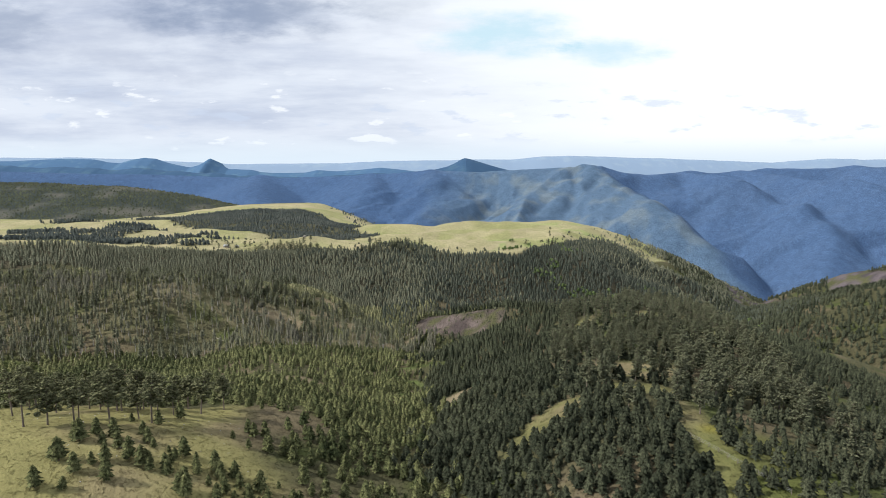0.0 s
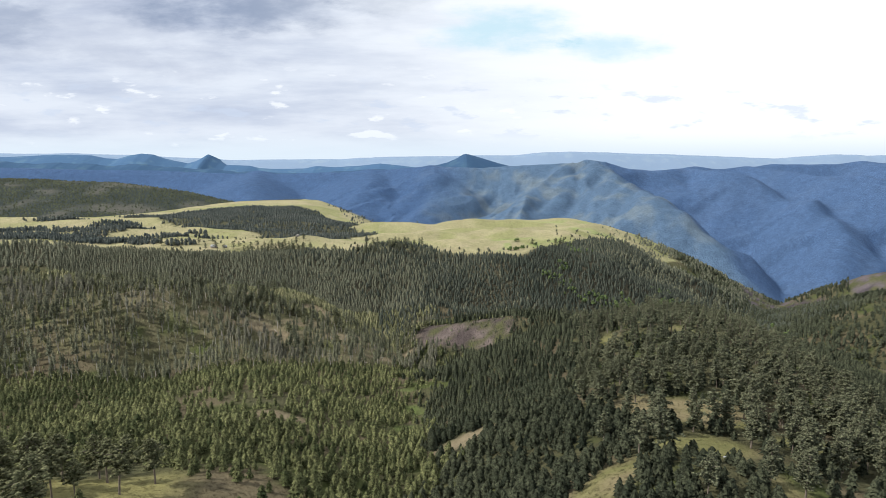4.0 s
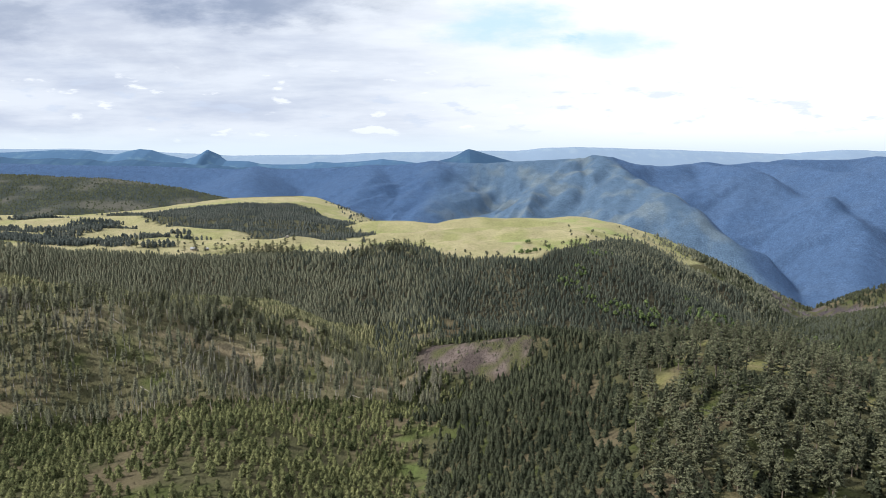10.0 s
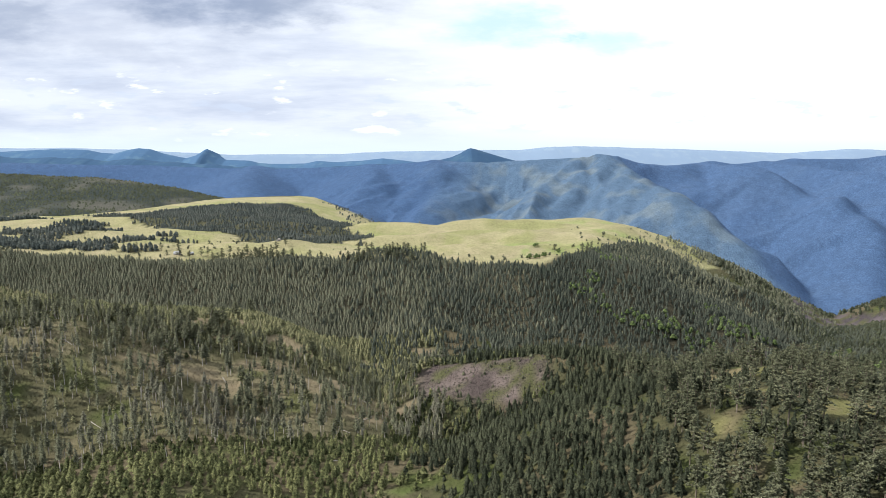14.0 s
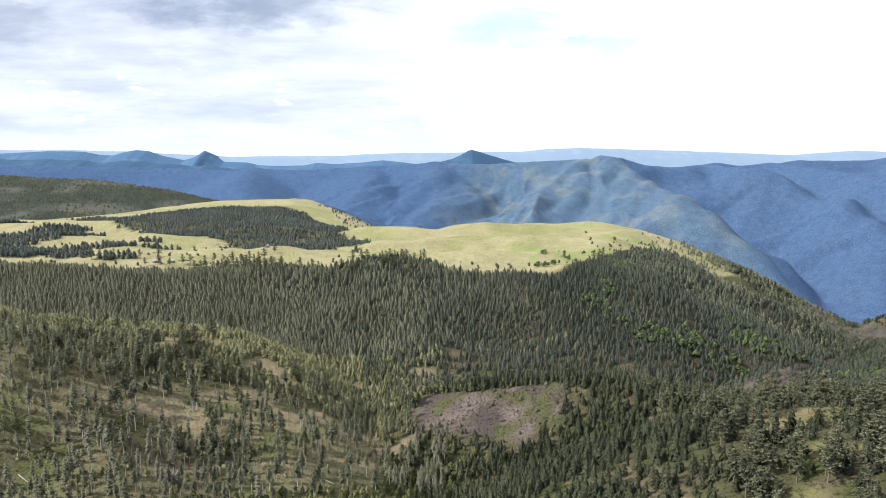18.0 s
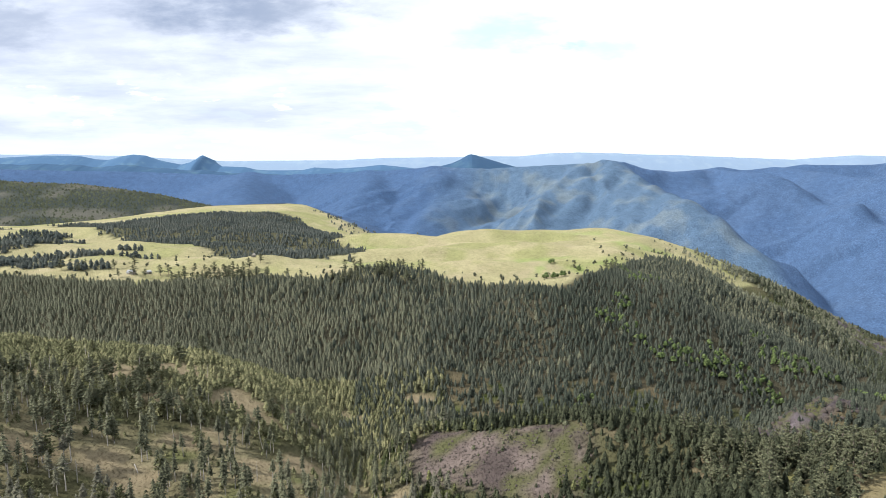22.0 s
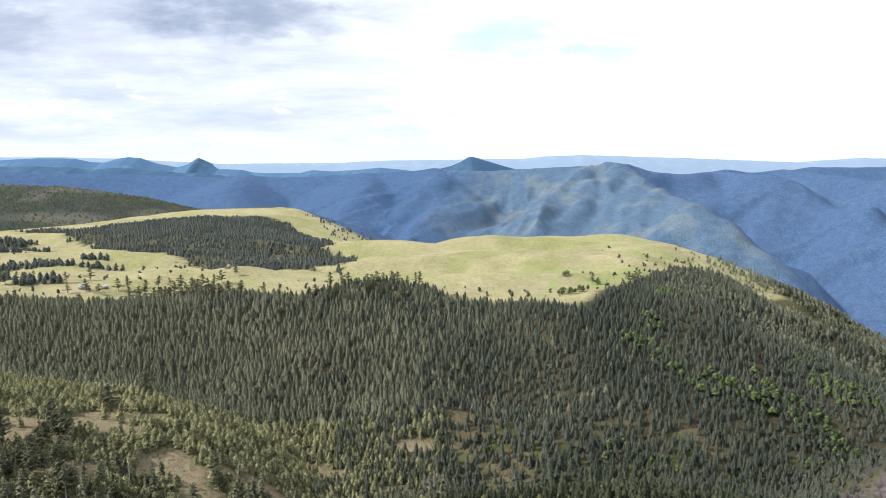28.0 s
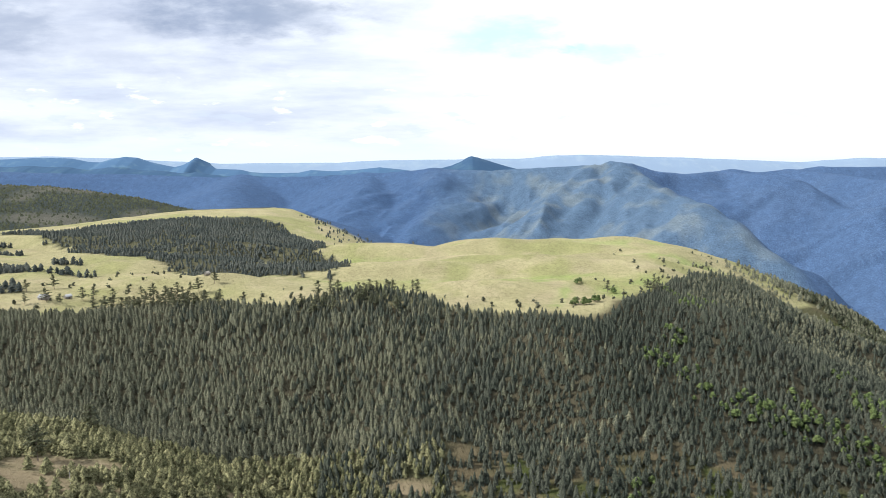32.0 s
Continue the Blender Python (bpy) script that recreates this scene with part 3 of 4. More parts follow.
def puff(rng, c, r, flat, n=6):
    """A ragged tuft of boughs: two stars back to back."""
    a = np.arange(n) * 2 * math.pi / n + rng.uniform(0, 6)
    rr = r * np.where(np.arange(n) % 2 == 0, rng.uniform(0.85, 1.35, n), rng.uniform(0.5, 0.8, n))
    ring = np.stack([c[0] + rr * np.cos(a), c[1] + rr * np.sin(a), c[2] + rng.normal(0, flat * r * 0.35, n)], 1)
    v = np.concatenate([[[c[0], c[1], c[2] + flat * r]], [[c[0], c[1], c[2] - flat * r * 0.5]], ring])
    k = np.arange(n)
    f = np.concatenate([np.stack([np.zeros(n, int), 2 + k, 2 + (k + 1) % n], 1), np.stack([np.ones(n, int), 2 + (k + 1) % n, 2 + k], 1)])
    return v, f


def round_tree(rng, n=6):
    out = [stem(0.6, 0.03)]
    for i in range(n):
        a, t = rng.uniform(0, 6.28), i / n
        out.append(puff(rng, (0.2 * math.cos(a) * (1 - t), 0.2 * math.sin(a) * (1 - t), 0.32 + 0.5 * t), 0.3 * (1 - 0.35 * t), 0.7))
    return stack(out)


def crown_far(rng):
    """A low dome of canopy for woods far off."""
    n = 5
    a = np.arange(n) * 2 * math.pi / n + rng.uniform(0, 6)
    r = 0.62 * rng.uniform(0.8, 1.2, n)
    v = np.concatenate([np.stack([r * np.cos(a), r * np.sin(a), np.full(n, -0.62)], 1), [[rng.normal(0, 0.1), rng.normal(0, 0.1), 0.36]]])
    k = np.arange(n)
    return v, np.stack([k, (k + 1) % n, np.full(n, n)], 1)


RNG = np.random.default_rng(7)
SPRUCES = [conifer(RNG, 6, 0.10, 0.33, 5, RNG.normal(0, 0.02), 0.9, 0.40, 0.03, 0.12) for _ in range(10)]
BUSHY = [conifer(RNG, 5, 0.10, 0.36, 6, RNG.normal(0, 0.04), 1.1, -0.15, 0.04, 0.35) for _ in range(9)]
YOUNGS = [conifer(RNG, 4, 0.10, 0.38, 5, RNG.normal(0, 0.04), 1.0, -0.10, 0.04, 0.35) for _ in range(9)]
MIDDLES = [conifer(RNG, 5, 0.10, 0.33, 5, RNG.normal(0, 0.04), 1.0, 0.0, 0.04, 0.25) for _ in range(9)]
THINS = [conifer(RNG, 8, b, 0.15, 4, RNG.normal(0, 0.03), 0.9, 0.10, 0.012, 0.55, 0.75) for b in (0.30, 0.36, 0.42, 0.48, 0.34, 0.40, 0.52)]
CHEAP = [conifer(RNG, 4, 0.12, 0.32, 4, 0.0, 1.0, 0.1, 0.03, 0.7) for _ in range(8)]
POLES = [tuple(np.asarray(q) for q in stem(0.9, 0.016, 5)) for _ in range(7)]
ROUNDS = [round_tree(RNG, 14) for _ in range(6)]
CROWNS = [crown_far(RNG) for _ in range(5)]


def scatter(x0, x1, y0, y1, gap, keep, seed):
    """Jittered places in a box, thinned by keep(x, y) from 0 to 1."""
    r = np.random.default_rng(seed)
    X, Y = np.meshgrid(np.arange(x0, x1, gap), np.arange(y0, y1, gap))
    X, Y = X.ravel() + r.uniform(-0.55, 0.55, X.size) * gap, Y.ravel() + r.uniform(-0.55, 0.55, X.size) * gap
    m = (r.uniform(0, 1, X.size) < keep(X, Y)) & (np.abs(X) < 0.74 * Y + 40 + 60 * fbm(X, Y, 60, 97, 2))
    return X[m], Y[m]


def plant(name, x, y, shapes, low, high, mat, seed, label, wide=1.0, category="forest", sink=0.15):
    """A stand of trees as one body of growth."""
    r = np.random.default_rng(seed)
    z = height_at(x, y)
    kind = r.integers(0, len(shapes), x.size)
    size = r.uniform(low, high, x.size) * (1 + 0.28 * fbm(x, y, 40, seed, 2))
    turn, tint = r.uniform(0, 6.28, x.size), np.clip(0.5 + 0.9 * fbm(x, y, 30, seed + 5, 3) + r.normal(0, 0.26, x.size), 0, 1)
    girth = size * wide * r.uniform(0.85, 1.2, x.size)
    V, F, T, o = [], [], [], 0
    for k, (v, f) in enumerate(shapes):
        m = np.nonzero(kind == k)[0]
        if not m.size:
            continue
        c, s = np.cos(turn[m])[:, None], np.sin(turn[m])[:, None]
        px = (v[:, 0] * c - v[:, 1] * s) * girth[m][:, None] + x[m][:, None]
        py = (v[:, 0] * s + v[:, 1] * c) * girth[m][:, None] + y[m][:, None]
        pz = v[:, 2] * size[m][:, None] + z[m][:, None] - sink
        V.append(np.stack([px, py, pz], -1).reshape(-1, 3))
        F.append((f[None] + (np.arange(m.size) * len(v))[:, None, None]).reshape(-1, 3) + o)
        T.append(np.repeat(tint[m], len(v)))
        o += m.size * len(v)
    ob = part(name, np.concatenate(V), np.concatenate(F), mat, tint=np.concatenate(T))
    return tagged(ob, label, category, kind="stuff")


def open_ground(X, Y):
    meadow, bench, clear, bald, scree, lush, out = cover_fields(X, Y)
    return np.maximum.reduce([meadow, bench, clear, bald, scree, lush])


def keep_front(X, Y):
    out = inside_dist(X, Y, MESA) + 7 * fbm(X, Y, 30, 61, 2)
    east = np.clip((X - 90) / 120, 0, 1)
    thin = 1 - 0.5 * east * np.clip((fbm(X, Y, 34, 62, 3) + 0.02) / 0.2, 0, 1)
    d, _, _ = seg_field(X, Y, ROCK_SPUR)
    rim = 24 * (bump(X, Y, -180, 700, 45, 30, 1) + bump(X, Y, -55, 712, 48, 30, 1))
    return (out > 2 - rim) * (Y > front_line(X) + 8 * fbm(X, Y, 20, 63, 2)) * thin * (d > 14)


x, y = scatter(-400, 400, 545, 840, 2.85, keep_front, 1)
warm = x + 120 * fbm(x, y, 70, 85, 3) + np.random.default_rng(86).normal(0, 70, x.size) < -50
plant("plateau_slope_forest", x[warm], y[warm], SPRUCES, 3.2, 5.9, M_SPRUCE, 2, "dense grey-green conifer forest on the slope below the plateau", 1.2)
plant("east_slope_conifers", x[~warm], y[~warm], SPRUCES, 3.2, 6.0, M_COOL, 6, "dark green conifer forest on the steep slope under the meadow", 1.2)


def keep_lefttop(X, Y):
    d, _, s = seg_field(X, Y, LEFT_HILL)
    back = (Y < front_line(X)) & (Y > np.interp(X, [-420, -200, -120, -40], [400, 440, 455, 470]))
    return back * (0.97 - 0.55 * np.clip((fbm(X, Y, 26, 64, 3) - 0.14) / 0.12, 0, 1)) * (1 - open_ground(X, Y))


x, y = scatter(-400, -10, 405, 665, 3.05, keep_lefttop, 3)
x2, y2 = scatter(-260, -10, 470, 660, 3.0, keep_lefttop, 92)
x, y = np.concatenate([x, x2]), np.concatenate([y, y2])
plant("hilltop_young_pines", x, y, YOUNGS, 2.4, 5.0, M_HILLTOP, 4, "light green young pines scattered over a bald hilltop")

def keep_leftfront(X, Y):
    lo, hi = np.interp(X, [-420, -150, -60, -20], [300, 335, 372, 400]), np.interp(X, [-420, -200, -120, -30], [420, 455, 470, 520])
    return (Y > lo) * (Y < hi) * (0.95 - np.clip((X + 200) / 300, 0, 0.2) - 0.35 * np.clip(fbm(X, Y, 24, 66, 3) / 0.2, 0, 1)) * (1 - open_ground(X, Y))


x, y = scatter(-430, -5, 300, 520, 4.3, keep_leftfront, 7)
plant("left_slope_pines", x, y, THINS, 7.5, 12.5, M_GREY, 8, "thin grey-green pines on a burnt, half bare slope")
plant("left_slope_trunks", x, y, POLES, 7.5, 12.5, M_DEAD, 8, "bare grey trunks of the thin pines on the slope")
x, y = scatter(-330, -5, 330, 520, 2.9, lambda X, Y: 0.6 * keep_leftfront(X, Y), 9)
plant("left_slope_scrub", x, y, YOUNGS, 1.0, 3.0, M_HILLTOP, 10, "low green scrub between the thin pines")


def gully(Y):
    """Bed of the gully between the bench and the ridge."""
    return np.interp(Y, [90, 150, 230, 320, 430, 500], [2, 0, -6, -15, -18, -24])


def keep_bench(X, Y):
    lo = np.interp(X, [-300, -70, -45, -20, 10], [190, 176, 158, 128, 100])
    hi = np.interp(X, [-420, -150, -60, 20], [310, 345, 380, 420])
    return (Y > lo) * (Y < hi) * np.clip((gully(Y) + 6 - X + 16 * fbm(X, Y, 26, 67, 3)) / 12, 0, 1) * (0.95 - 0.6 * np.clip((fbm(X, Y, 22, 68, 3) - 0.08) / 0.12, 0, 1)) * (1 - open_ground(X, Y))


x, y = scatter(-260, 50, 105, 420, 2.75, keep_bench, 11)
near = y < 230
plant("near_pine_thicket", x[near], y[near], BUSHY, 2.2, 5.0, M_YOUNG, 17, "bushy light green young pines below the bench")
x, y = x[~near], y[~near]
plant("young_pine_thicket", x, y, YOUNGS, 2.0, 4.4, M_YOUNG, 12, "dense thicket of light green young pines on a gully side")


def old_wood(X, Y):
    """Where the old pines stand close together along the ridge."""
    d, _, _ = seg_field(X, Y, NEAR_RIDGE)
    left = np.interp(Y, [150, 230, 300, 380, 440], [38, 40, 44, 48, 62])
    return np.clip((52 - d) / 8, 0, 1) * np.clip((X - left - 14 * fbm(X, Y, 26, 108, 2)) / 10, 0, 1) * (Y > 165) * (Y < 450)


def keep_flank(X, Y):
    d, _, s = seg_field(X, Y, NEAR_RIDGE)
    return (1 - 0.75 * old_wood(X, Y)) * (s > 0) * np.clip((X - gully(Y) + 6 - 16 * fbm(X, Y, 26, 67, 3)) / 12, 0, 1) * (Y < 520) * (0.97 - 0.6 * np.clip((fbm(X, Y, 26, 69, 3) - 0.1) / 0.1, 0, 1)) * (1 - open_ground(X, Y))


x, y = scatter(-30, 130, 85, 520, 2.7, keep_flank, 13)
x2, y2 = scatter(-10, 110, 85, 240, 2.9, keep_flank, 98)
x, y = np.concatenate([x, x2]), np.concatenate([y, y2])
near = y < 240
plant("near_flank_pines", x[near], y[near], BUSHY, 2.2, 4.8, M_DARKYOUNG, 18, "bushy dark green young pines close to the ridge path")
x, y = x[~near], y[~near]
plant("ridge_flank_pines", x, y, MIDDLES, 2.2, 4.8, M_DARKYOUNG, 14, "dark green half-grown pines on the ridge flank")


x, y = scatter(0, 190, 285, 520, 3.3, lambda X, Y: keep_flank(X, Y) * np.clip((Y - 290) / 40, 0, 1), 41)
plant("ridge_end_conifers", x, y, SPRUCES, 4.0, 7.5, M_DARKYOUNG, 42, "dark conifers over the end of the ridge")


def keep_east(X, Y):
    d, _, s = seg_field(X, Y, NEAR_RIDGE)
    return (1 - 0.7 * old_wood(X, Y)) * (s <= 0) * (0.92 - 0.4 * np.clip((fbm(X, Y, 30, 70, 3) - 0.05) / 0.12, 0, 1)) * (1 - open_ground(X, Y)) * (Y < 560) * (X < 300)


x, y = scatter(60, 250, 85, 480, 3.1, keep_east, 15)
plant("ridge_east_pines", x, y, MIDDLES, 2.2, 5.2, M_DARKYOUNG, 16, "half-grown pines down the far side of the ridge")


def keep_valley(X, Y):
    return (Y < front_line(X)) * (Y > np.interp(X, [-60, -20, 60, 120], [520, 490, 478, 500])) * (0.97 - 0.3 * np.clip(fbm(X, Y, 24, 77, 3) / 0.2, 0, 1)) * (1 - open_ground(X, Y))


x, y = scatter(-60, 260, 470, 612, 3.3, keep_valley, 31)
plant("valley_floor_pines", x, y, SPRUCES, 3.4, 7.6, M_COOL, 32, "mixed dark green conifers along the valley floor")


x, y = scatter(240, 720, 430, 1000, 4.6, lambda X, Y: (inside_dist(X, Y, MESA) > 40) * (1 - open_ground(X, Y)) * (0.95 - 0.4 * (fbm(X, Y, 50, 72, 3) > 0.12)) * ((X > 330) | (Y < 610)), 19)
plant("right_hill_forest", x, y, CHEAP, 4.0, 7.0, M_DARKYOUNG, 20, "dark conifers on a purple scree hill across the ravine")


x, y = scatter(-640, -90, 800, 1200, 3.4, lambda X, Y: (0.95 - 0.55 * (fbm(X, Y, 22, 107, 3) > 0.13)) * keep_knoll(X, Y), 21)
plant("knoll_forest", x, y, CHEAP, 2.8, 5.4, M_MIDFAR, 22, "dark grey-green conifer wood over a low grassy knoll", 1.15)
x, y = scatter(-1500, -400, 1380, 1730, 6.5, lambda X, Y: (land(X, Y + 6) - land(X, Y - 6) > -1.0) * (inside_dist(X, Y, MESA) > 10) * (0.9 - 0.6 * (fbm(X, Y, 90, 52, 4) > 0.12)), 23)
plant("left_mountain_forest", x, y, CROWNS, 8, 13, M_DARKYOUNG, 24, "mixed forest over a rounded hill beyond the meadow", 1.0)


x, y = scatter(-640, -400, 560, 800, 4.2, lambda X, Y: (inside_dist(X, Y, MESA) > 2) * (Y > 650 - 0.3 * (X + 420)) * 0.95, 35)
plant("far_slope_forest", x, y, CHEAP, 5, 8.5, M_SPRUCE, 36, "dense conifers farther along the plateau slope")
x, y = scatter(-640, -400, 300, 800, 5.0, lambda X, Y: (inside_dist(X, Y, MESA) > 2) * (Y <= 650 - 0.3 * (X + 420)) * (0.9 - 0.6 * (fbm(X, Y * 2, 60, 83, 3) > 0.08)), 37)
plant("far_hill_pines", x, y, CHEAP, 3.5, 7.5, M_GREY, 38, "grey-green pines over the back of the hill")
x, y = scatter(120, 420, 745, 1010, 4.2, lambda X, Y: np.clip((inside_dist(X, Y, MESA) - 3) / np.interp(Y, [800, 900], [22, 110]), 0, 0.95) * (fbm(X, Y, 30, 84, 3) > -0.2) * (inside_dist(X, Y, MESA) < 170), 39)
plant("east_slope_forest", x, y, CHEAP, 4.0, 7.0, M_SPRUCE, 40, "conifers thinning up the east flank of the plateau")
x, y = scatter(190, 520, 700, 1080, 6, lambda X, Y: np.clip((inside_dist(X, Y, MESA) + 22) / 150, 0, 0.6) * (Y > 740) * (fbm(X, Y, 30, 75, 3) > -0.15), 27)
plant("plateau_edge_scrub", x, y, YOUNGS, 2.5, 5.5, M_SPRUCE, 28, "shrubs and small pines thinning out over the plateau rim")
GROVES = [(-358, 808, 40, 9, 0.05), (-300, 800, 16, 5, 0.0), (-484, 921, 52, 14, 0.1), (-430, 870, 20, 7, 0.0), (-560, 860, 60, 16, 0.15), (-520, 800, 45, 14, 0.1), (-420, 762, 44, 22, 0.1),
          (-395, 735, 40, 16, 0.2), (-345, 726, 22, 8, 0.1), (-600, 1000, 60, 12, 0.1), (-330, 850, 14, 5, 0.1), (-470, 765, 105, 24, 0.05), (-445, 835, 34, 22, 0.8), (-505, 950, 36, 16, 0.6), (-300, 722, 16, 7, 0.2)]
x, y = scatter(-760, -250, 690, 1060, 3.7, lambda X, Y: (inside_dist(X, Y, MESA) < -3) * 0.9 * np.max([ellipse(X, Y, *g) for g in GROVES], axis=0) * (1 - keep_knoll(X, Y)), 33)
plant("meadow_groves", x, y, CHEAP, 3.8, 7.2, M_MIDFAR, 34, "dark pine groves in rows across the upland meadow", 1.25, "grove")
x, y = scatter(70, 330, 575, 760, 4.6, lambda X, Y: 0.75 * (fbm(X, Y, 40, 76, 3) > 0.16), 29)
plant("slope_broadleaf", x, y, ROUNDS, 3.2, 5.8, M_LEAF, 30, "fresh green broadleaf trees in patches among the conifers", 1.05)

x, y = scatter(-60, 50, 385, 482, 2.9, lambda X, Y: (1 - open_ground(X, Y)) * np.clip((44 - np.abs(X - 2)) / 14, 0, 1) * np.clip((Y - 388) / 14, 0, 1) * (0.9 - 0.4 * (fbm(X, Y, 22, 86, 3) > 0.1)), 90)
plant("gully_pines", x, y, BUSHY, 2.0, 4.6, M_YOUNG, 91, "mixed young pines and scrub along the gully bottom")
x, y = scatter(44, 135, 412, 482, 2.7, lambda X, Y: (1 - open_ground(X, Y)) * 0.92 * np.clip((X - 46 + 10 * fbm(X, Y, 16, 99, 2)) / 6, 0, 1), 101)
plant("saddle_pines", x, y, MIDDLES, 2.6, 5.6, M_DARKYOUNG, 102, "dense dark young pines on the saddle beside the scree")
x, y = scatter(110, 300, 470, 600, 3.0, lambda X, Y: 0.85 * (1 - 0.7 * open_ground(X, Y)) * (seg_field(X, Y, ROCK_SPUR)[0] < 60), 103)
plant("crag_pines", x, y, MIDDLES, 2.0, 5.0, M_COOL, 104, "pines and bushes round the foot of the crags")
x, y = scatter(-330, -40, 1050, 1340, 8, lambda X, Y: (inside_dist(X, Y, MESA) > -40) * (inside_dist(X, Y, MESA) < 90) * (X > -230 - 0.2 * (Y - 1060)) * 0.4 * (fbm(X, Y, 40, 89, 3) > -0.1), 93)
plant("knoll_flank_trees", x, y, CHEAP, 3.0, 5.5, M_MIDFAR, 94, "scattered small pines on the grassy flank of the knoll", 1.4, "grove")


# ---- single trees: old pines and young pines, built once and set out ----
def tube(path, radii, n=6):
    """A tapered round limb along a path."""
    path, vs = np.asarray(path, float), []
    a = np.arange(n) * 2 * math.pi / n
    for i, (p, r) in enumerate(zip(path, radii)):
        d = path[min(i + 1, len(path) - 1)] - path[max(i - 1, 0)]
        d = d / np.linalg.norm(d)
        u = np.cross(d, [0.3, 0.9, 0.2])
        u = u / np.linalg.norm(u)
        w = np.cross(d, u)
        vs.append(p + r * (np.cos(a)[:, None] * u + np.sin(a)[:, None] * w))
    v = np.concatenate(vs)
    fs = []
    for i in range(len(path) - 1):
        for k in range(n):
            q = i * n + k, i * n + (k + 1) % n, (i + 1) * n + (k + 1) % n, (i + 1) * n + k
            fs += [(q[0], q[1], q[2]), (q[0], q[2], q[3])]
    return v, np.array(fs)


def tufts(rng, centre, spread, count, size, flat=0.35):
    """Needle tufts strewn through a flat bough plate."""
    p = rng.normal(0, 1, (count, 3))
    p = p / np.linalg.norm(p, axis=1)[:, None] * rng.uniform(0.25, 1.0, count)[:, None] ** 0.6
    p = np.asarray(centre) + p * np.array([spread, spread, spread * flat])
    a = np.arctan2(p[:, 1] - centre[1], p[:, 0] - centre[0]) + rng.normal(0, 0.9, count)
    s = size * rng.uniform(0.6, 1.3, count)
    return spikes(rng, p, a, s, 0.30 * s, rng.normal(0.22, 0.3, count) * s)


def pine_shapes(rng, bare, width, boughs, per, top=1.0):
    """Trunk with limbs, and crown in ragged plates, of an old pine one metre high."""
    bend = rng.normal(0, 0.02, 2)
    zs = np.array([-0.04, 0.0, 0.03, 0.35, 0.7, 0.97 * top])
    trunk = [tube(np.stack([bend[0] * zs ** 2 * 3, bend[1] * zs ** 2 * 3, zs], 1), np.array([0.024, 0.022, 0.017, 0.014, 0.010, 0.004]), 7)]
    crown = []
    for i in range(boughs):
        t = (i + rng.uniform(0, 0.8)) / boughs
        z = bare + (0.92 * top - bare) * t
        w = width * (0.25 + 0.95 * math.sin(math.pi * (0.26 + 0.66 * t)) * (1 - 0.45 * t)) * rng.uniform(0.6, 1.2)
        a = i * 2.4 + rng.normal(0, 0.4)
        c = np.array([bend[0] * z * z * 3, bend[1] * z * z * 3, z])
        out = np.array([math.cos(a), math.sin(a), 0.0])
        end = c + out * w * 0.9 + [0, 0, 0.02 + 0.05 * t]
        trunk.append(tube([c - [0, 0, 0.01], (c + end) / 2 + [0, 0, 0.004], end], [0.007, 0.004, 0.002], 3))
        for reach, size in ((0.18, 0.24), (0.36, 0.24), (0.52, 0.22), (0.66, 0.21), (0.80, 0.19), (0.92, 0.17), (1.04, 0.14)):
            p = c + out * w * reach + [rng.normal(0, 0.16 * w), rng.normal(0, 0.16 * w), 0.012 + rng.normal(0, 0.013) + 0.04 * t * reach]
            crown.append(puff(rng, p, size * w + 0.010, 0.5, 8))
        crown.append(tufts(rng, (c + end) / 2 + [0, 0, 0.02], w * 0.62, per, 0.045, 0.25))
    for k in range(4):
        crown.append(puff(rng, np.array([bend[0] * 3, bend[1] * 3, (0.88 + 0.035 * k) * top]) + rng.normal(0, 0.014, 3), width * (0.34 - 0.06 * k), 0.42, 9))
    return stack(trunk), stack(crown)


def pine_tree(name, shapes, needles, label, category, group):
    tree = new(name)
    (tv, tf), (cv, cf) = shapes
    part("trunk", tv, tf, M_BARK, tree, smooth=True)
    part("crown", cv, cf, needles, tree, tint=np.repeat(np.random.default_rng(len(cv)).uniform(0.1, 0.9, len(cv) // 3 + 1), 3)[:len(cv)])
    tagged(tree, label, category, group)
    return tree


def set_out(models, places, low, high, seed, sink=0.1):
    """Copies of the models at the given places, each turned and sized by chance."""
    r = np.random.default_rng(seed)
    used = set()
    for px, py in places:
        k = int(r.integers(0, len(models)))
        h = float(r.uniform(low, high))
        pose_at = pose(float(px), float(py), float(height_at(px, py)) - sink, float(r.normal(0, 1.5)), float(r.normal(0, 1.5)), float(r.uniform(0, 360)))
        m = pose_at @ Matrix.Diagonal((h * float(r.uniform(0.9, 1.15)), h * float(r.uniform(0.9, 1.15)), h, 1))
        if k not in used:
            models[k].matrix_basis = m
            used.add(k)
        else:
            c = copy_thing(models[k], Matrix.Identity(4))
            c.matrix_basis = m
    for k, ob in enumerate(models):
        if k not in used:
            for c in list(ob.children):
                bpy.data.objects.remove(c)
            bpy.data.objects.remove(ob)


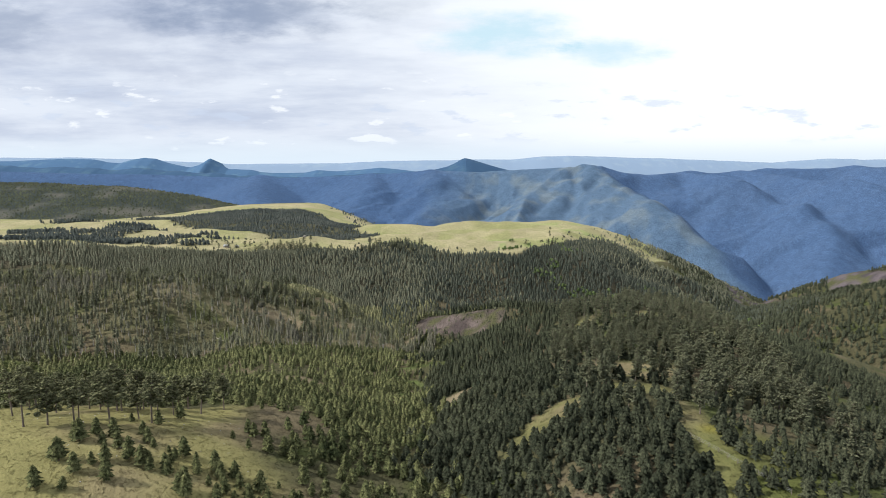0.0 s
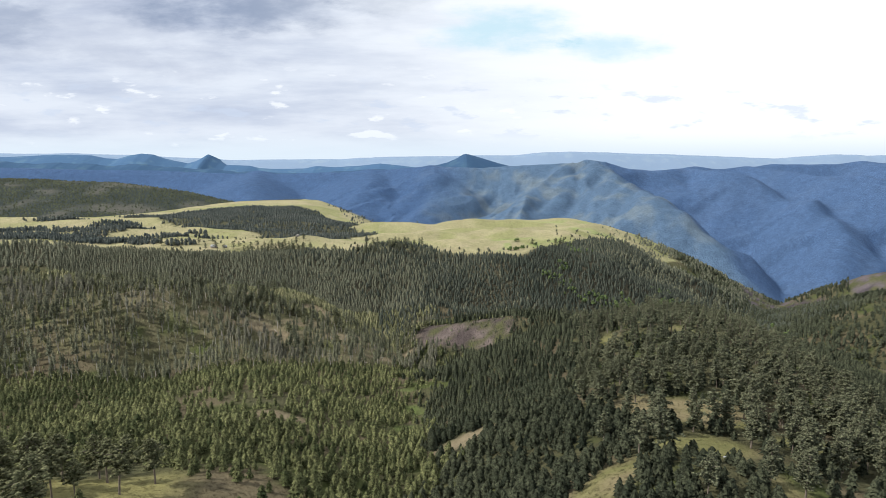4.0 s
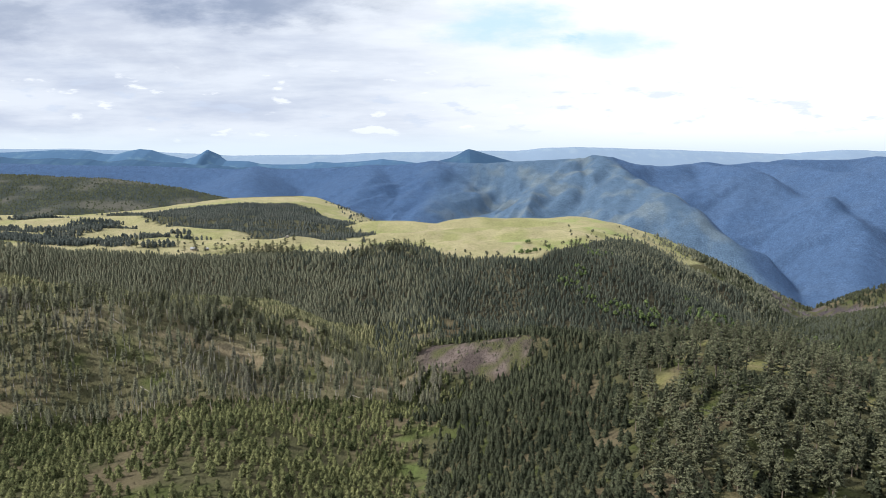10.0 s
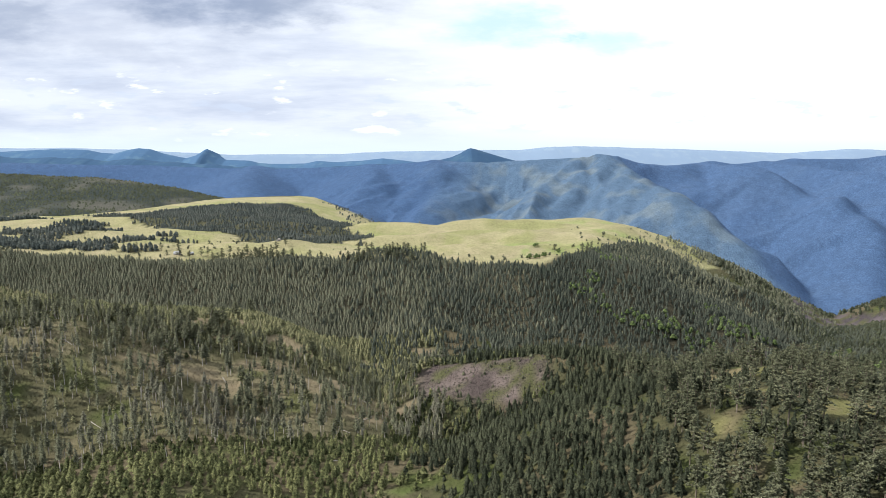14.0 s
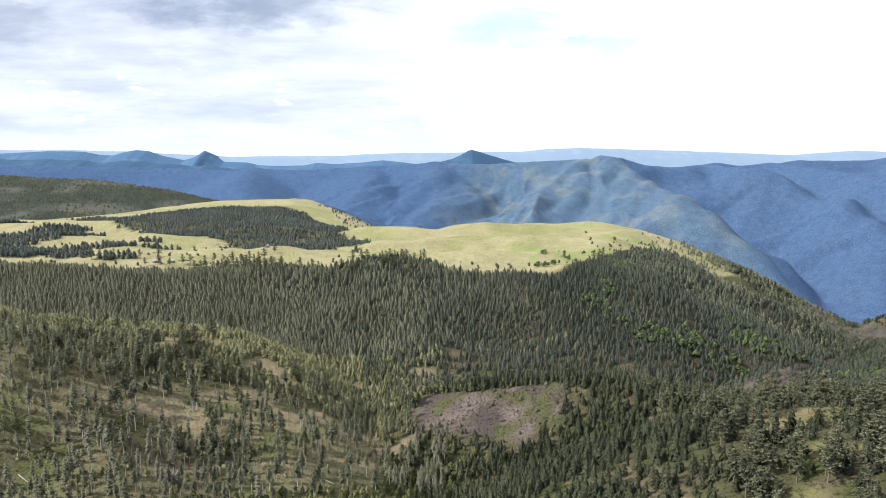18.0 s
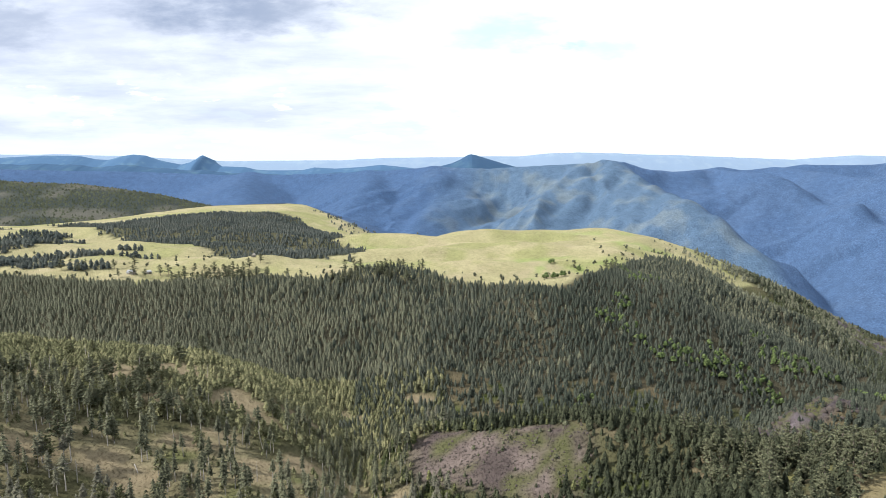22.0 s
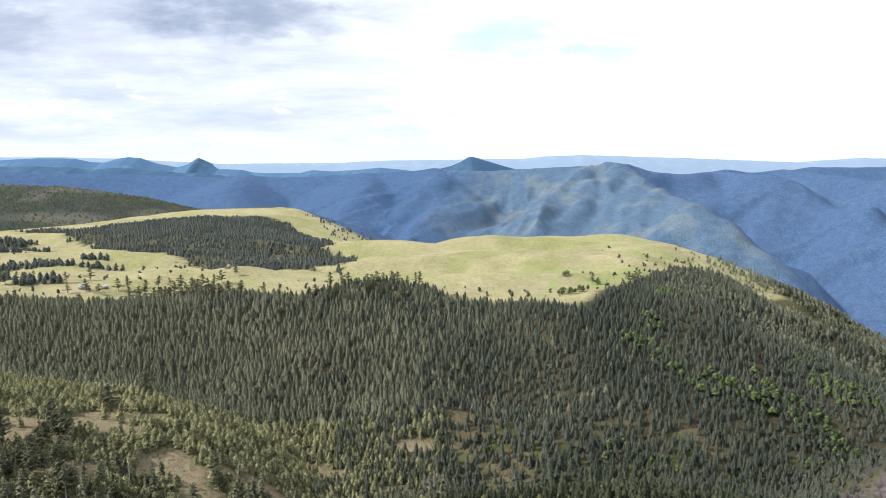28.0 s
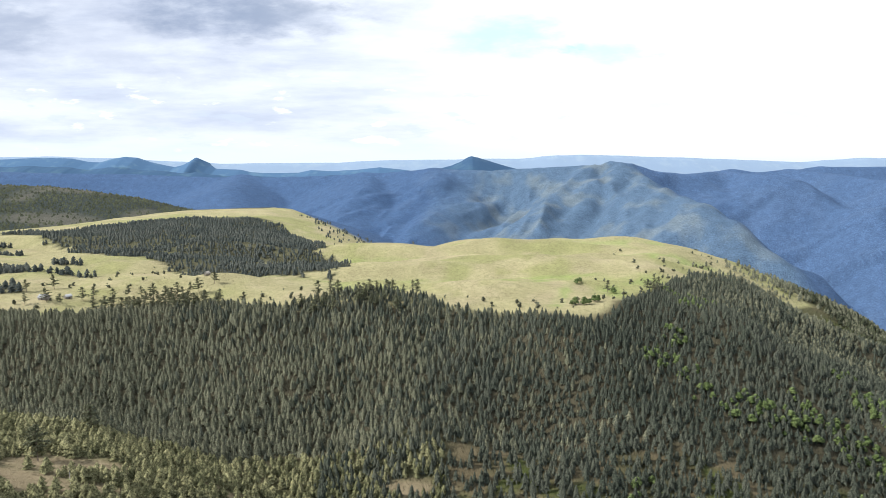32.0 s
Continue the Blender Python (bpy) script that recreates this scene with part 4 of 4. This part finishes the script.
TREES = np.random.default_rng(31)
BENCH_PINES = [(-87, 119), (-84, 122), (-79, 123), (-83, 131), (-73, 126), (-82, 145), (-72, 136), (-67, 132), (-68, 145), (-71, 160), (-76, 166), (-84, 158),
               (-92, 150), (-98, 131), (-94, 140), (-104, 145), (-110, 156), (-96, 163), (-88, 172), (-64, 152), (-61, 160), (-118, 150), (-106, 168), (-79, 152)]
bench_models = [pine_tree("pine_tree", pine_shapes(TREES, b, w, n + 6, 10), M_OLIVE, "tall old pine with bare trunk and flat olive plates", "pine tree", "old pines on the bench")
                for b, w, n in ((0.42, 0.25, 15), (0.36, 0.27, 16), (0.48, 0.24, 13), (0.30, 0.25, 17))]
x, y = scatter(-150, -66, 146, 186, 6.5, lambda X, Y: 0.6 + 0 * X, 40)
set_out(bench_models, BENCH_PINES + list(zip(x[:24], y[:24])), 8.0, 12.5, 41)
RIDGE_PINES = [(46, 146), (60, 151), (65, 148), (70, 157), (80, 174), (91, 178), (102, 189), (69, 195), (66, 201), (79, 209), (92, 225), (98, 224), (94, 131), (103, 151),
               (94, 154), (113, 175), (41, 169), (39, 190), (60, 231), (50, 206), (57, 222), (72, 229), (78, 228), (85, 211), (67, 233), (94, 244), (91, 253), (117, 260), (110, 205)]
ridge_models = [pine_tree("pine_tree", pine_shapes(TREES, b, w, n + 8, 12), M_PINE, "tall dark old pine with a layered crown on the grassy ridge", "pine tree", "old pines on the ridge")
                for b, w, n in ((0.22, 0.20, 19), (0.28, 0.22, 18), (0.17, 0.21, 21), (0.34, 0.21, 17), (0.20, 0.17, 19))]
x, y = scatter(24, 185, 165, 450, 6.7, lambda X, Y: 0.86 * old_wood(X, Y) * (1 - 0.95 * open_ground(X, Y)), 43)
near = y < 285
set_out(ridge_models, RIDGE_PINES + list(zip(x[near], y[near])), 7.8, 12.2, 44)
stand = [pine_shapes(TREES, b, w, 16, 6) for b, w in ((0.22, 0.21), (0.28, 0.22), (0.18, 0.20), (0.32, 0.21), (0.24, 0.18), (0.20, 0.22))]
plant("ridge_pine_crowns", x[~near], y[~near], [p[1] for p in stand], 7.8, 12.2, M_PINE, 110, "dark layered crowns of old pines farther along the ridge")
plant("ridge_pine_trunks", x[~near], y[~near], [p[0] for p in stand], 7.8, 12.2, M_BARK, 110, "brown trunks and limbs of old pines farther along the ridge")
rim_models = [pine_tree("pine_tree", pine_shapes(TREES, b, w, n, 15), M_PINE, "dark spreading pine on the rim of the plateau meadow", "pine tree", "pines on the plateau rim")
              for b, w, n in ((0.30, 0.30, 13), (0.36, 0.27, 12), (0.22, 0.30, 14))]
RIM_PINES = [(-236, 711), (-231, 714), (-217, 711), (-212, 719), (-205, 722), (-196, 720), (-189, 721), (-182, 723), (-175, 726), (-170, 728), (-166, 744), (-278, 721), (-266, 730), (-89, 712), (-80, 708), (-62, 700),
             (-54, 697), (-47, 704), (-315, 723), (-303, 723), (-319, 717), (-303, 714), (-199, 715), (-189, 712), (-183, 717), (-176, 717), (-83, 703), (-59, 705), (-51, 700), (-260, 693), (-251, 699), (-241, 696),
             (-203, 705), (-198, 700), (-190, 704), (-186, 700), (-181, 708), (-176, 704), (-172, 712), (-168, 706), (-163, 702), (-159, 709), (-156, 700), (-193, 696), (-178, 697), (-166, 696), (-150, 704), (-82, 716),
             (-77, 714), (-63, 710), (-53, 718), (-47, 722), (-44, 727), (-31, 734), (-36, 716), (-57, 712), (99, 742), (127, 747), (133, 752), (138, 758), (131, 745), (-152, 716), (-28, 722)]
x, y = scatter(-215, -25, 694, 722, 7.5, lambda X, Y: 0.7 * (fbm(X, Y, 40, 87, 2) > -0.02), 88)
set_out(rim_models, RIM_PINES + list(zip(x[:24], y[:24])), 7.0, 11.0, 45)
top_models = [pine_tree("pine_tree", pine_shapes(TREES, b, w, n + 8, 10), M_PINE, "dark old pine in a loose group on the bald hilltop", "pine tree", "old pines on the hilltop")
              for b, w, n in ((0.24, 0.24, 15), (0.30, 0.23, 14))]
slope_models = [pine_tree("pine_tree", pine_shapes(TREES, b, w, n + 8, 10), M_OLIVE, "olive-green old pine standing alone on the burnt slope", "pine tree", "old pines on the burnt slope")
                for b, w, n in ((0.26, 0.24, 15), (0.32, 0.23, 14))]
TOP_PINES = [(-128, 463), (-137, 482), (-134, 488), (-126, 473), (-134, 472), (-146, 477), (-138, 521), (-138, 551), (-142, 494), (-82, 483), (-174, 450), (-169, 453), (-149, 467), (-149, 476), (-133, 465), (-126, 470), (-135, 477), (-135, 452), (-123, 434), (-141, 448), (-159, 428), (-146, 438), (-117, 459), (-135, 424), (-151, 439), (-137, 450), (-137, 488)]
x, y = scatter(-300, -95, 415, 520, 9.5, lambda X, Y: 0.42 * (fbm(X, Y, 40, 65, 2) > -0.03) * (Y > np.interp(X, [-300, -100], [415, 455])), 46)
x2, y2 = scatter(-240, -55, 385, 470, 13, lambda X, Y: 0.6 * (fbm(X, Y, 36, 95, 2) > -0.05), 96)
set_out(top_models, TOP_PINES, 8.5, 12.5, 52)
set_out(slope_models, list(zip(x[:50], y[:50])) + list(zip(x2[:55], y2[:55])), 6.5, 10, 47)
young_models = [pine_tree("young_pine", (stem(0.5, 0.03, 5), conifer(TREES, 8, 0.10, 0.33, 8, TREES.normal(0, 0.03), 1.0, -0.12, 0.03, 0.35)),
                          M_YOUNG, "bushy young pine, green to the ground, on dry turf", "young pine", "young pines on the bench") for _ in range(5)]
x, y = scatter(-84, -20, 82, 146, 3.4, lambda X, Y: np.clip((X + 82) / 26, 0, 1) * 0.85 * (fbm(X, Y, 14, 78, 2) > -0.06), 48)
set_out(young_models, list(zip(x[:230], y[:230])), 1.6, 5.2, 49)

# ---- shrubs dotted over the plateau meadow ----
shrub_models = []
for _ in range(4):
    v, f = stack([stem(0.6, 0.05, 4)] + [puff(TREES, TREES.normal(0, 0.14, 3) + [0, 0, z], r, 0.75, 8) for z, r in ((0.28, 0.42), (0.40, 0.36), (0.50, 0.36), (0.66, 0.28), (0.80, 0.18))])
    shrub_models.append(tagged(part("shrub", v, f, M_SPRUCE, tint=np.full(len(v), 0.2)), "small dark green juniper bush on the dry meadow", "shrub", "shrubs on the meadow"))


def keep_shrub(X, Y):
    rows = np.clip((fbm(X, Y, 60, 79, 3) - 0.02) / 0.12, 0, 1)
    rim = np.clip((inside_dist(X, Y, MESA) + 42) / 40, 0, 1) * 0.7
    return (inside_dist(X, Y, MESA) < -2) * np.maximum(np.where(X < -120, 0.25, 0.03) * rows, rim) * (1 - keep_knoll(X, Y)) * (Y < 1000)


x, y = scatter(-520, 250, 690, 1060, 9.5, keep_shrub, 50)
r = np.random.default_rng(51)
for i, (px, py) in enumerate(list(zip(x, y))[:300]):
    h = float(r.uniform(1.2, 3.6))
    ob = shrub_models[i % 4] if i < 4 else shrub_models[i % 4].copy()
    if i >= 4:
        scene.collection.objects.link(ob)
    ob.matrix_basis = pose(float(px), float(py), float(height_at(px, py)) - 0.08, 0, 0, float(r.uniform(0, 360))) @ Matrix.Diagonal((h, h, h, 1))


# ---- shepherds' huts on the plateau ----
def box(x0, x1, y0, y1, z0, z1):
    v = np.array([(a, b, c) for c in (z0, z1) for b in (y0, y1) for a in (x0, x1)], float)
    f = np.array([(0, 2, 3, 1), (4, 5, 7, 6), (0, 1, 5, 4), (2, 6, 7, 3), (0, 4, 6, 2), (1, 3, 7, 5)])
    return v, f


def hut(px, py, length, width, wall, turn, label, roof_mat):
    """Plank hut: four walls of boards, door, and a gabled roof of two slopes."""
    h = new("hut")
    h.matrix_basis = pose(px, py, float(height_at(px, py)) - 0.15, 0, 0, turn)
    L, Wd, rise = length / 2, width / 2, width * 0.42
    for s in (-1, 1):
        v, f = box(-L, L, s * Wd - 0.09, s * Wd + 0.09, 0, wall)
        part("wall", v, f, M_PLANK, h)
        gable = np.array([(s * L + e, -Wd, z) for e in (-0.09, 0.09) for z in (0, wall)] + [(s * L + e, Wd, z) for e in (-0.09, 0.09) for z in (0, wall)] + [(s * L - 0.09, 0, wall + rise), (s * L + 0.09, 0, wall + rise)])
        tri = np.array([(0, 4, 5), (0, 5, 1), (1, 5, 8), (2, 3, 7), (2, 7, 6), (3, 9, 7), (0, 1, 3), (0, 3, 2), (1, 8, 9), (1, 9, 3), (5, 7, 9), (5, 9, 8), (4, 6, 7), (4, 7, 5), (0, 2, 6), (0, 6, 4)])
        part("gable_wall", gable, tri, M_PLANK, h)
        k = 6
        for i in range(k):
            a, b = -L - 0.35 + (2 * L + 0.7) * i / k, -L - 0.35 + (2 * L + 0.7) * (i + 0.97) / k
            e = 0.35
            y0, z0, y1, z1 = s * (Wd + e), wall - e * 0.84, 0.0, wall + rise
            t = 0.07 + 0.02 * (i % 2)
            v = np.array([(xx, yy, zz + d) for d in (0.02, t) for yy, zz in ((y0, z0), (y1, z1)) for xx in (a, b)])
            part("roof_panel", v, np.array([(0, 2, 3, 1), (4, 5, 7, 6), (0, 1, 5, 4), (2, 6, 7, 3), (0, 4, 6, 2), (1, 3, 7, 5)]), roof_mat, h)
    v, f = box(-0.45, 0.45, -Wd - 0.14, -Wd - 0.095, 0.1, min(1.9, wall - 0.1))
    part("door", v, f, M_BARK, h, "dark plank door")
    return tagged(h, label, "hut")


hut(-77, 744, 5.2, 3.4, 1.8, 12, "small weathered plank hut with a pale sheet roof on the meadow", M_TIN)
hut(-255, 703, 5.4, 3.6, 1.9, -8, "grey plank shelter with a pale sheet roof beside pines", M_TIN)
hut(-246, 712, 3.6, 2.8, 1.7, 70, "low shed with a pale roof behind the shelter", M_TIN)
hut(-177, 760, 3.2, 2.8, 1.6, 80, "small brown gabled hut on the meadow swell", M_PLANK)


# ---- fallen and standing dead trunks ----
def log_body(rng, length, r):
    k = 5
    zs = np.linspace(0, length, k)
    v, f = tube(np.stack([zs, rng.normal(0, 0.05, k), np.full(k, r * 0.8) + rng.normal(0, 0.03, k)], 1), r * np.linspace(1, 0.45, k), 6)
    return v, f


dead = np.random.default_rng(61)
x, y = scatter(-230, -40, 360, 470, 22, lambda X, Y: 0.5 + 0 * X, 62)
for px, py in list(zip(x, y))[:26]:
    v, f = log_body(dead, float(dead.uniform(4, 8)), 0.20)
    ob = tagged(part("fallen_log", v, f, M_DEAD), "bleached fallen pine trunk on the burnt slope", "log", "fallen logs on the slope")
    turn = float(dead.uniform(0, 360))
    dx, dy = math.cos(radians(turn)) * 5, math.sin(radians(turn)) * 5
    z0, z1 = float(height_at(px, py)), float(height_at(px + dx, py + dy))
    ob.matrix_basis = pose(float(px), float(py), z0, 0, -math.degrees(math.atan2(z1 - z0, 5)), turn)
x, y = scatter(-260, -40, 345, 500, 17, lambda X, Y: 0.5 + 0 * X, 63)
for px, py in list(zip(x, y))[:70]:
    zs = np.array([-0.05, 0.4, 0.8, 1.0])
    pieces = [tube(np.stack([0.02 * zs, 0 * zs, zs], 1), [0.02, 0.016, 0.01, 0.003], 6)]
    for k in range(9):
        a, zz = k * 2.4, 0.35 + 0.065 * k
        pieces.append(tube([(0, 0, zz), (0.13 * (1.2 - zz) * math.cos(a), 0.13 * (1.2 - zz) * math.sin(a), zz + 0.02)], [0.006, 0.002], 3))
    v, f = stack(pieces)
    ob = tagged(part("dead_pine", v, f, M_DEAD), "grey standing dead pine with bare stubs", "dead tree", "dead pines on the slope")
    h = float(dead.uniform(5, 9))
    ob.matrix_basis = pose(float(px), float(py), float(height_at(px, py)), float(dead.normal(0, 4)), float(dead.normal(0, 4)), float(dead.uniform(0, 360))) @ Matrix.Diagonal((h, h, h, 1))


# ---- rocks: outcrops and rubble on the scree spur, stones on the bench ----
def rock_shape(rng):
    bm = bmesh.new()
    bmesh.ops.create_icosphere(bm, subdivisions=1, radius=1.0)
    v = np.array([p.co[:] for p in bm.verts]) * rng.uniform(0.45, 1.3, (len(bm.verts), 1)) * np.array([1.0, 0.7, 0.9])
    f = np.array([[q.index for q in p.verts] for p in bm.faces])
    bm.free()
    return v, f


ROCKS = [rock_shape(np.random.default_rng(70 + i)) for i in range(5)]


def keep_scree(X, Y):
    m, b, c, bl, scree, lu, o = cover_fields(X, Y)
    return scree * (Y < 600) * (0.35 + 0.65 * (fbm(X, Y, 14, 80, 3) > 0.05))


x, y = scatter(-60, 260, 425, 590, 1.4, keep_scree, 64)
plant("scree_rubble", x, y, ROCKS, 0.12, 0.6, M_ROCK, 65, "purple-grey broken rock over the bare spur", 1.2, "rock", 0.05)
x, y = scatter(-45, 62, 430, 500, 4.6, lambda X, Y: keep_scree(X, Y) * 0.6, 66)
plant("scree_bushes", x, y, YOUNGS, 1.0, 2.6, M_GREY, 67, "small grey-green bushes rooted in the scree", 1.2, "shrubs")
x, y = scatter(130, 245, 498, 582, 4.2, lambda X, Y: (seg_field(X, Y, ROCK_SPUR)[0] < 11) * 0.8, 68)
r = np.random.default_rng(69)
for i, (px, py) in enumerate(list(zip(x, y))[:110]):
    v, f = ROCKS[i % 5]
    s = float(r.uniform(0.8, 2.6))
    ob = tagged(part("boulder", v * s, f, M_ROCK), "dark purple-grey crag block on the rocky spur", "rock", "crag blocks on the spur")
    ob.matrix_basis = pose(float(px), float(py), float(height_at(px, py)) - 0.1 * s, float(r.uniform(-20, 20)), 0, float(r.uniform(0, 360)))
x, y = scatter(-110, -40, 95, 150, 2.6, lambda X, Y: 0.5 * (fbm(X, Y, 12, 81, 3) > 0.12), 71)
plant("bench_stones", x, y, ROCKS, 0.05, 0.17, M_TIN, 72, "small pale stones in the dry turf", 1.2, "stones", 0.02)
v, f = ROCKS[2]
slab = tagged(part("flat_rock", v * np.array([2.2, 1.3, 0.35]), f, M_TIN), "pale flat rock slab in the ridge clearing", "rock")
slab.matrix_basis = pose(60, 168, float(height_at(60, 168)) + 0.02, 0, 0, 20)


# ---- a post fence over the ridge grass, and one rust-red bush ----
fence = new("fence")
line = [(55.0 + 0.53 * k * 2.3, 134.0 - 0.85 * k * 2.3) for k in range(12)]
for k, (px, py) in enumerate(line):
    z = float(height_at(px, py))
    v, f = tube([(px, py, z - 0.3), (px + 0.03, py, z + 0.6), (px + 0.05, py + 0.02, z + 1.25)], [0.075, 0.07, 0.06], 6)
    part("post", v, f, M_BARK, fence)
    if k:
        qx, qy = line[k - 1]
        zq = float(height_at(qx, qy))
        for h in (0.45, 0.8, 1.1):
            v, f = tube([(qx, qy, zq + h), ((px + qx) / 2, (py + qy) / 2, (z + zq) / 2 + h - 0.04), (px, py, z + h)], [0.018, 0.018, 0.018], 4)
            part("wire", v, f, M_TIN, fence)
tagged(fence, "dark weathered post and wire fence across the ridge grass", "fence")
v, f = stack([stem(0.6, 0.05, 4)] + [puff(TREES, TREES.normal(0, 0.14, 3) + [0, 0, z], r, 0.75, 9) for z, r in ((0.28, 0.40), (0.40, 0.36), (0.52, 0.36), (0.66, 0.30), (0.82, 0.2))])
bush = tagged(part("shrub", v, f, M_RUST, tint=np.full(len(v), 0.4)), "rust-red leafy bush beside the ridge clearing", "shrub")
bush.matrix_basis = pose(51, 266, float(height_at(51, 266)) - 0.1, 0, 0, 30) @ Matrix.Diagonal((2.6, 2.6, 2.4, 1))


# ---- distant hills, one body each, out to the skyline ----
def far_hills(name, dist, pts, drop, hazed_colour, seed, label, rough=6.0, soften=7, beyond=1.0, patches=0.6):
    """A long hill: crest through the given (x, height) marks, falling towards the viewer."""
    xs = np.linspace(pts[0][0], pts[-1][0], 1300)
    top = np.interp(xs, [p[0] for p in pts], [p[1] for p in pts])
    k = np.hanning(soften)
    top = np.convolve(np.pad(top, soften // 2, mode="edge"), k / k.sum(), mode="valid")
    top = top + rough * fbm(xs, xs * 0, 160, seed, 4)
    rows = []
    for i in range(9):
        t = i / 8
        w = t ** 1.3
        fold = 18 * t * fbm(xs, xs * 0 + 60 * t, 260, seed + 3, 3)
        rows.append(np.stack([xs, dist - 420 * t + fold * 3, top - drop * w + fold], 1))
    rows.insert(0, np.stack([xs, np.full_like(xs, dist + 300), top - 50], 1))
    v = np.concatenate(rows) * beyond
    n = len(xs)
    q = np.arange(len(rows) * n).reshape(len(rows), n)
    f = np.stack([q[1:, :-1], q[1:, 1:], q[:-1, 1:], q[:-1, :-1]], -1).reshape(-1, 4)
    # Haze is carried by each hill's blue base colour; paler patches are meadow.
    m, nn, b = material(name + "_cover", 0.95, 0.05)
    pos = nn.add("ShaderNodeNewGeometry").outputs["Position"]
    put(nn, b, "Base Color", nn.mix(nn.math("MULTIPLY", nn.ramp(nn.noise(pos, 0.011, 6.0, 0.62), 0.50, 0.66), patches), (*hazed_colour, 1), (hazed_colour[0] * 1.55, hazed_colour[1] * 1.40, hazed_colour[2] * 1.12, 1)))
    bumped(nn, b, nn.noise(pos, 0.03, 4.0), 0.25, 6.0)
    ob = part(name, v, f, m, smooth=True)
    return tagged(ob, label, "mountains", kind="structure")


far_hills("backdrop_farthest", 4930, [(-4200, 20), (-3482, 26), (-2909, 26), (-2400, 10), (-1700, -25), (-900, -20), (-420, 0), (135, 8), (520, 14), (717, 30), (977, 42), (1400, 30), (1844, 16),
          (2200, 2), (2624, -12), (3051, 18), (3344, 12), (4300, 15)], 260, (0.21, 0.275, 0.37), 201, "farthest mountain line with haze painted on as pale blue", 5.0, 7, 1.0, 0.2)
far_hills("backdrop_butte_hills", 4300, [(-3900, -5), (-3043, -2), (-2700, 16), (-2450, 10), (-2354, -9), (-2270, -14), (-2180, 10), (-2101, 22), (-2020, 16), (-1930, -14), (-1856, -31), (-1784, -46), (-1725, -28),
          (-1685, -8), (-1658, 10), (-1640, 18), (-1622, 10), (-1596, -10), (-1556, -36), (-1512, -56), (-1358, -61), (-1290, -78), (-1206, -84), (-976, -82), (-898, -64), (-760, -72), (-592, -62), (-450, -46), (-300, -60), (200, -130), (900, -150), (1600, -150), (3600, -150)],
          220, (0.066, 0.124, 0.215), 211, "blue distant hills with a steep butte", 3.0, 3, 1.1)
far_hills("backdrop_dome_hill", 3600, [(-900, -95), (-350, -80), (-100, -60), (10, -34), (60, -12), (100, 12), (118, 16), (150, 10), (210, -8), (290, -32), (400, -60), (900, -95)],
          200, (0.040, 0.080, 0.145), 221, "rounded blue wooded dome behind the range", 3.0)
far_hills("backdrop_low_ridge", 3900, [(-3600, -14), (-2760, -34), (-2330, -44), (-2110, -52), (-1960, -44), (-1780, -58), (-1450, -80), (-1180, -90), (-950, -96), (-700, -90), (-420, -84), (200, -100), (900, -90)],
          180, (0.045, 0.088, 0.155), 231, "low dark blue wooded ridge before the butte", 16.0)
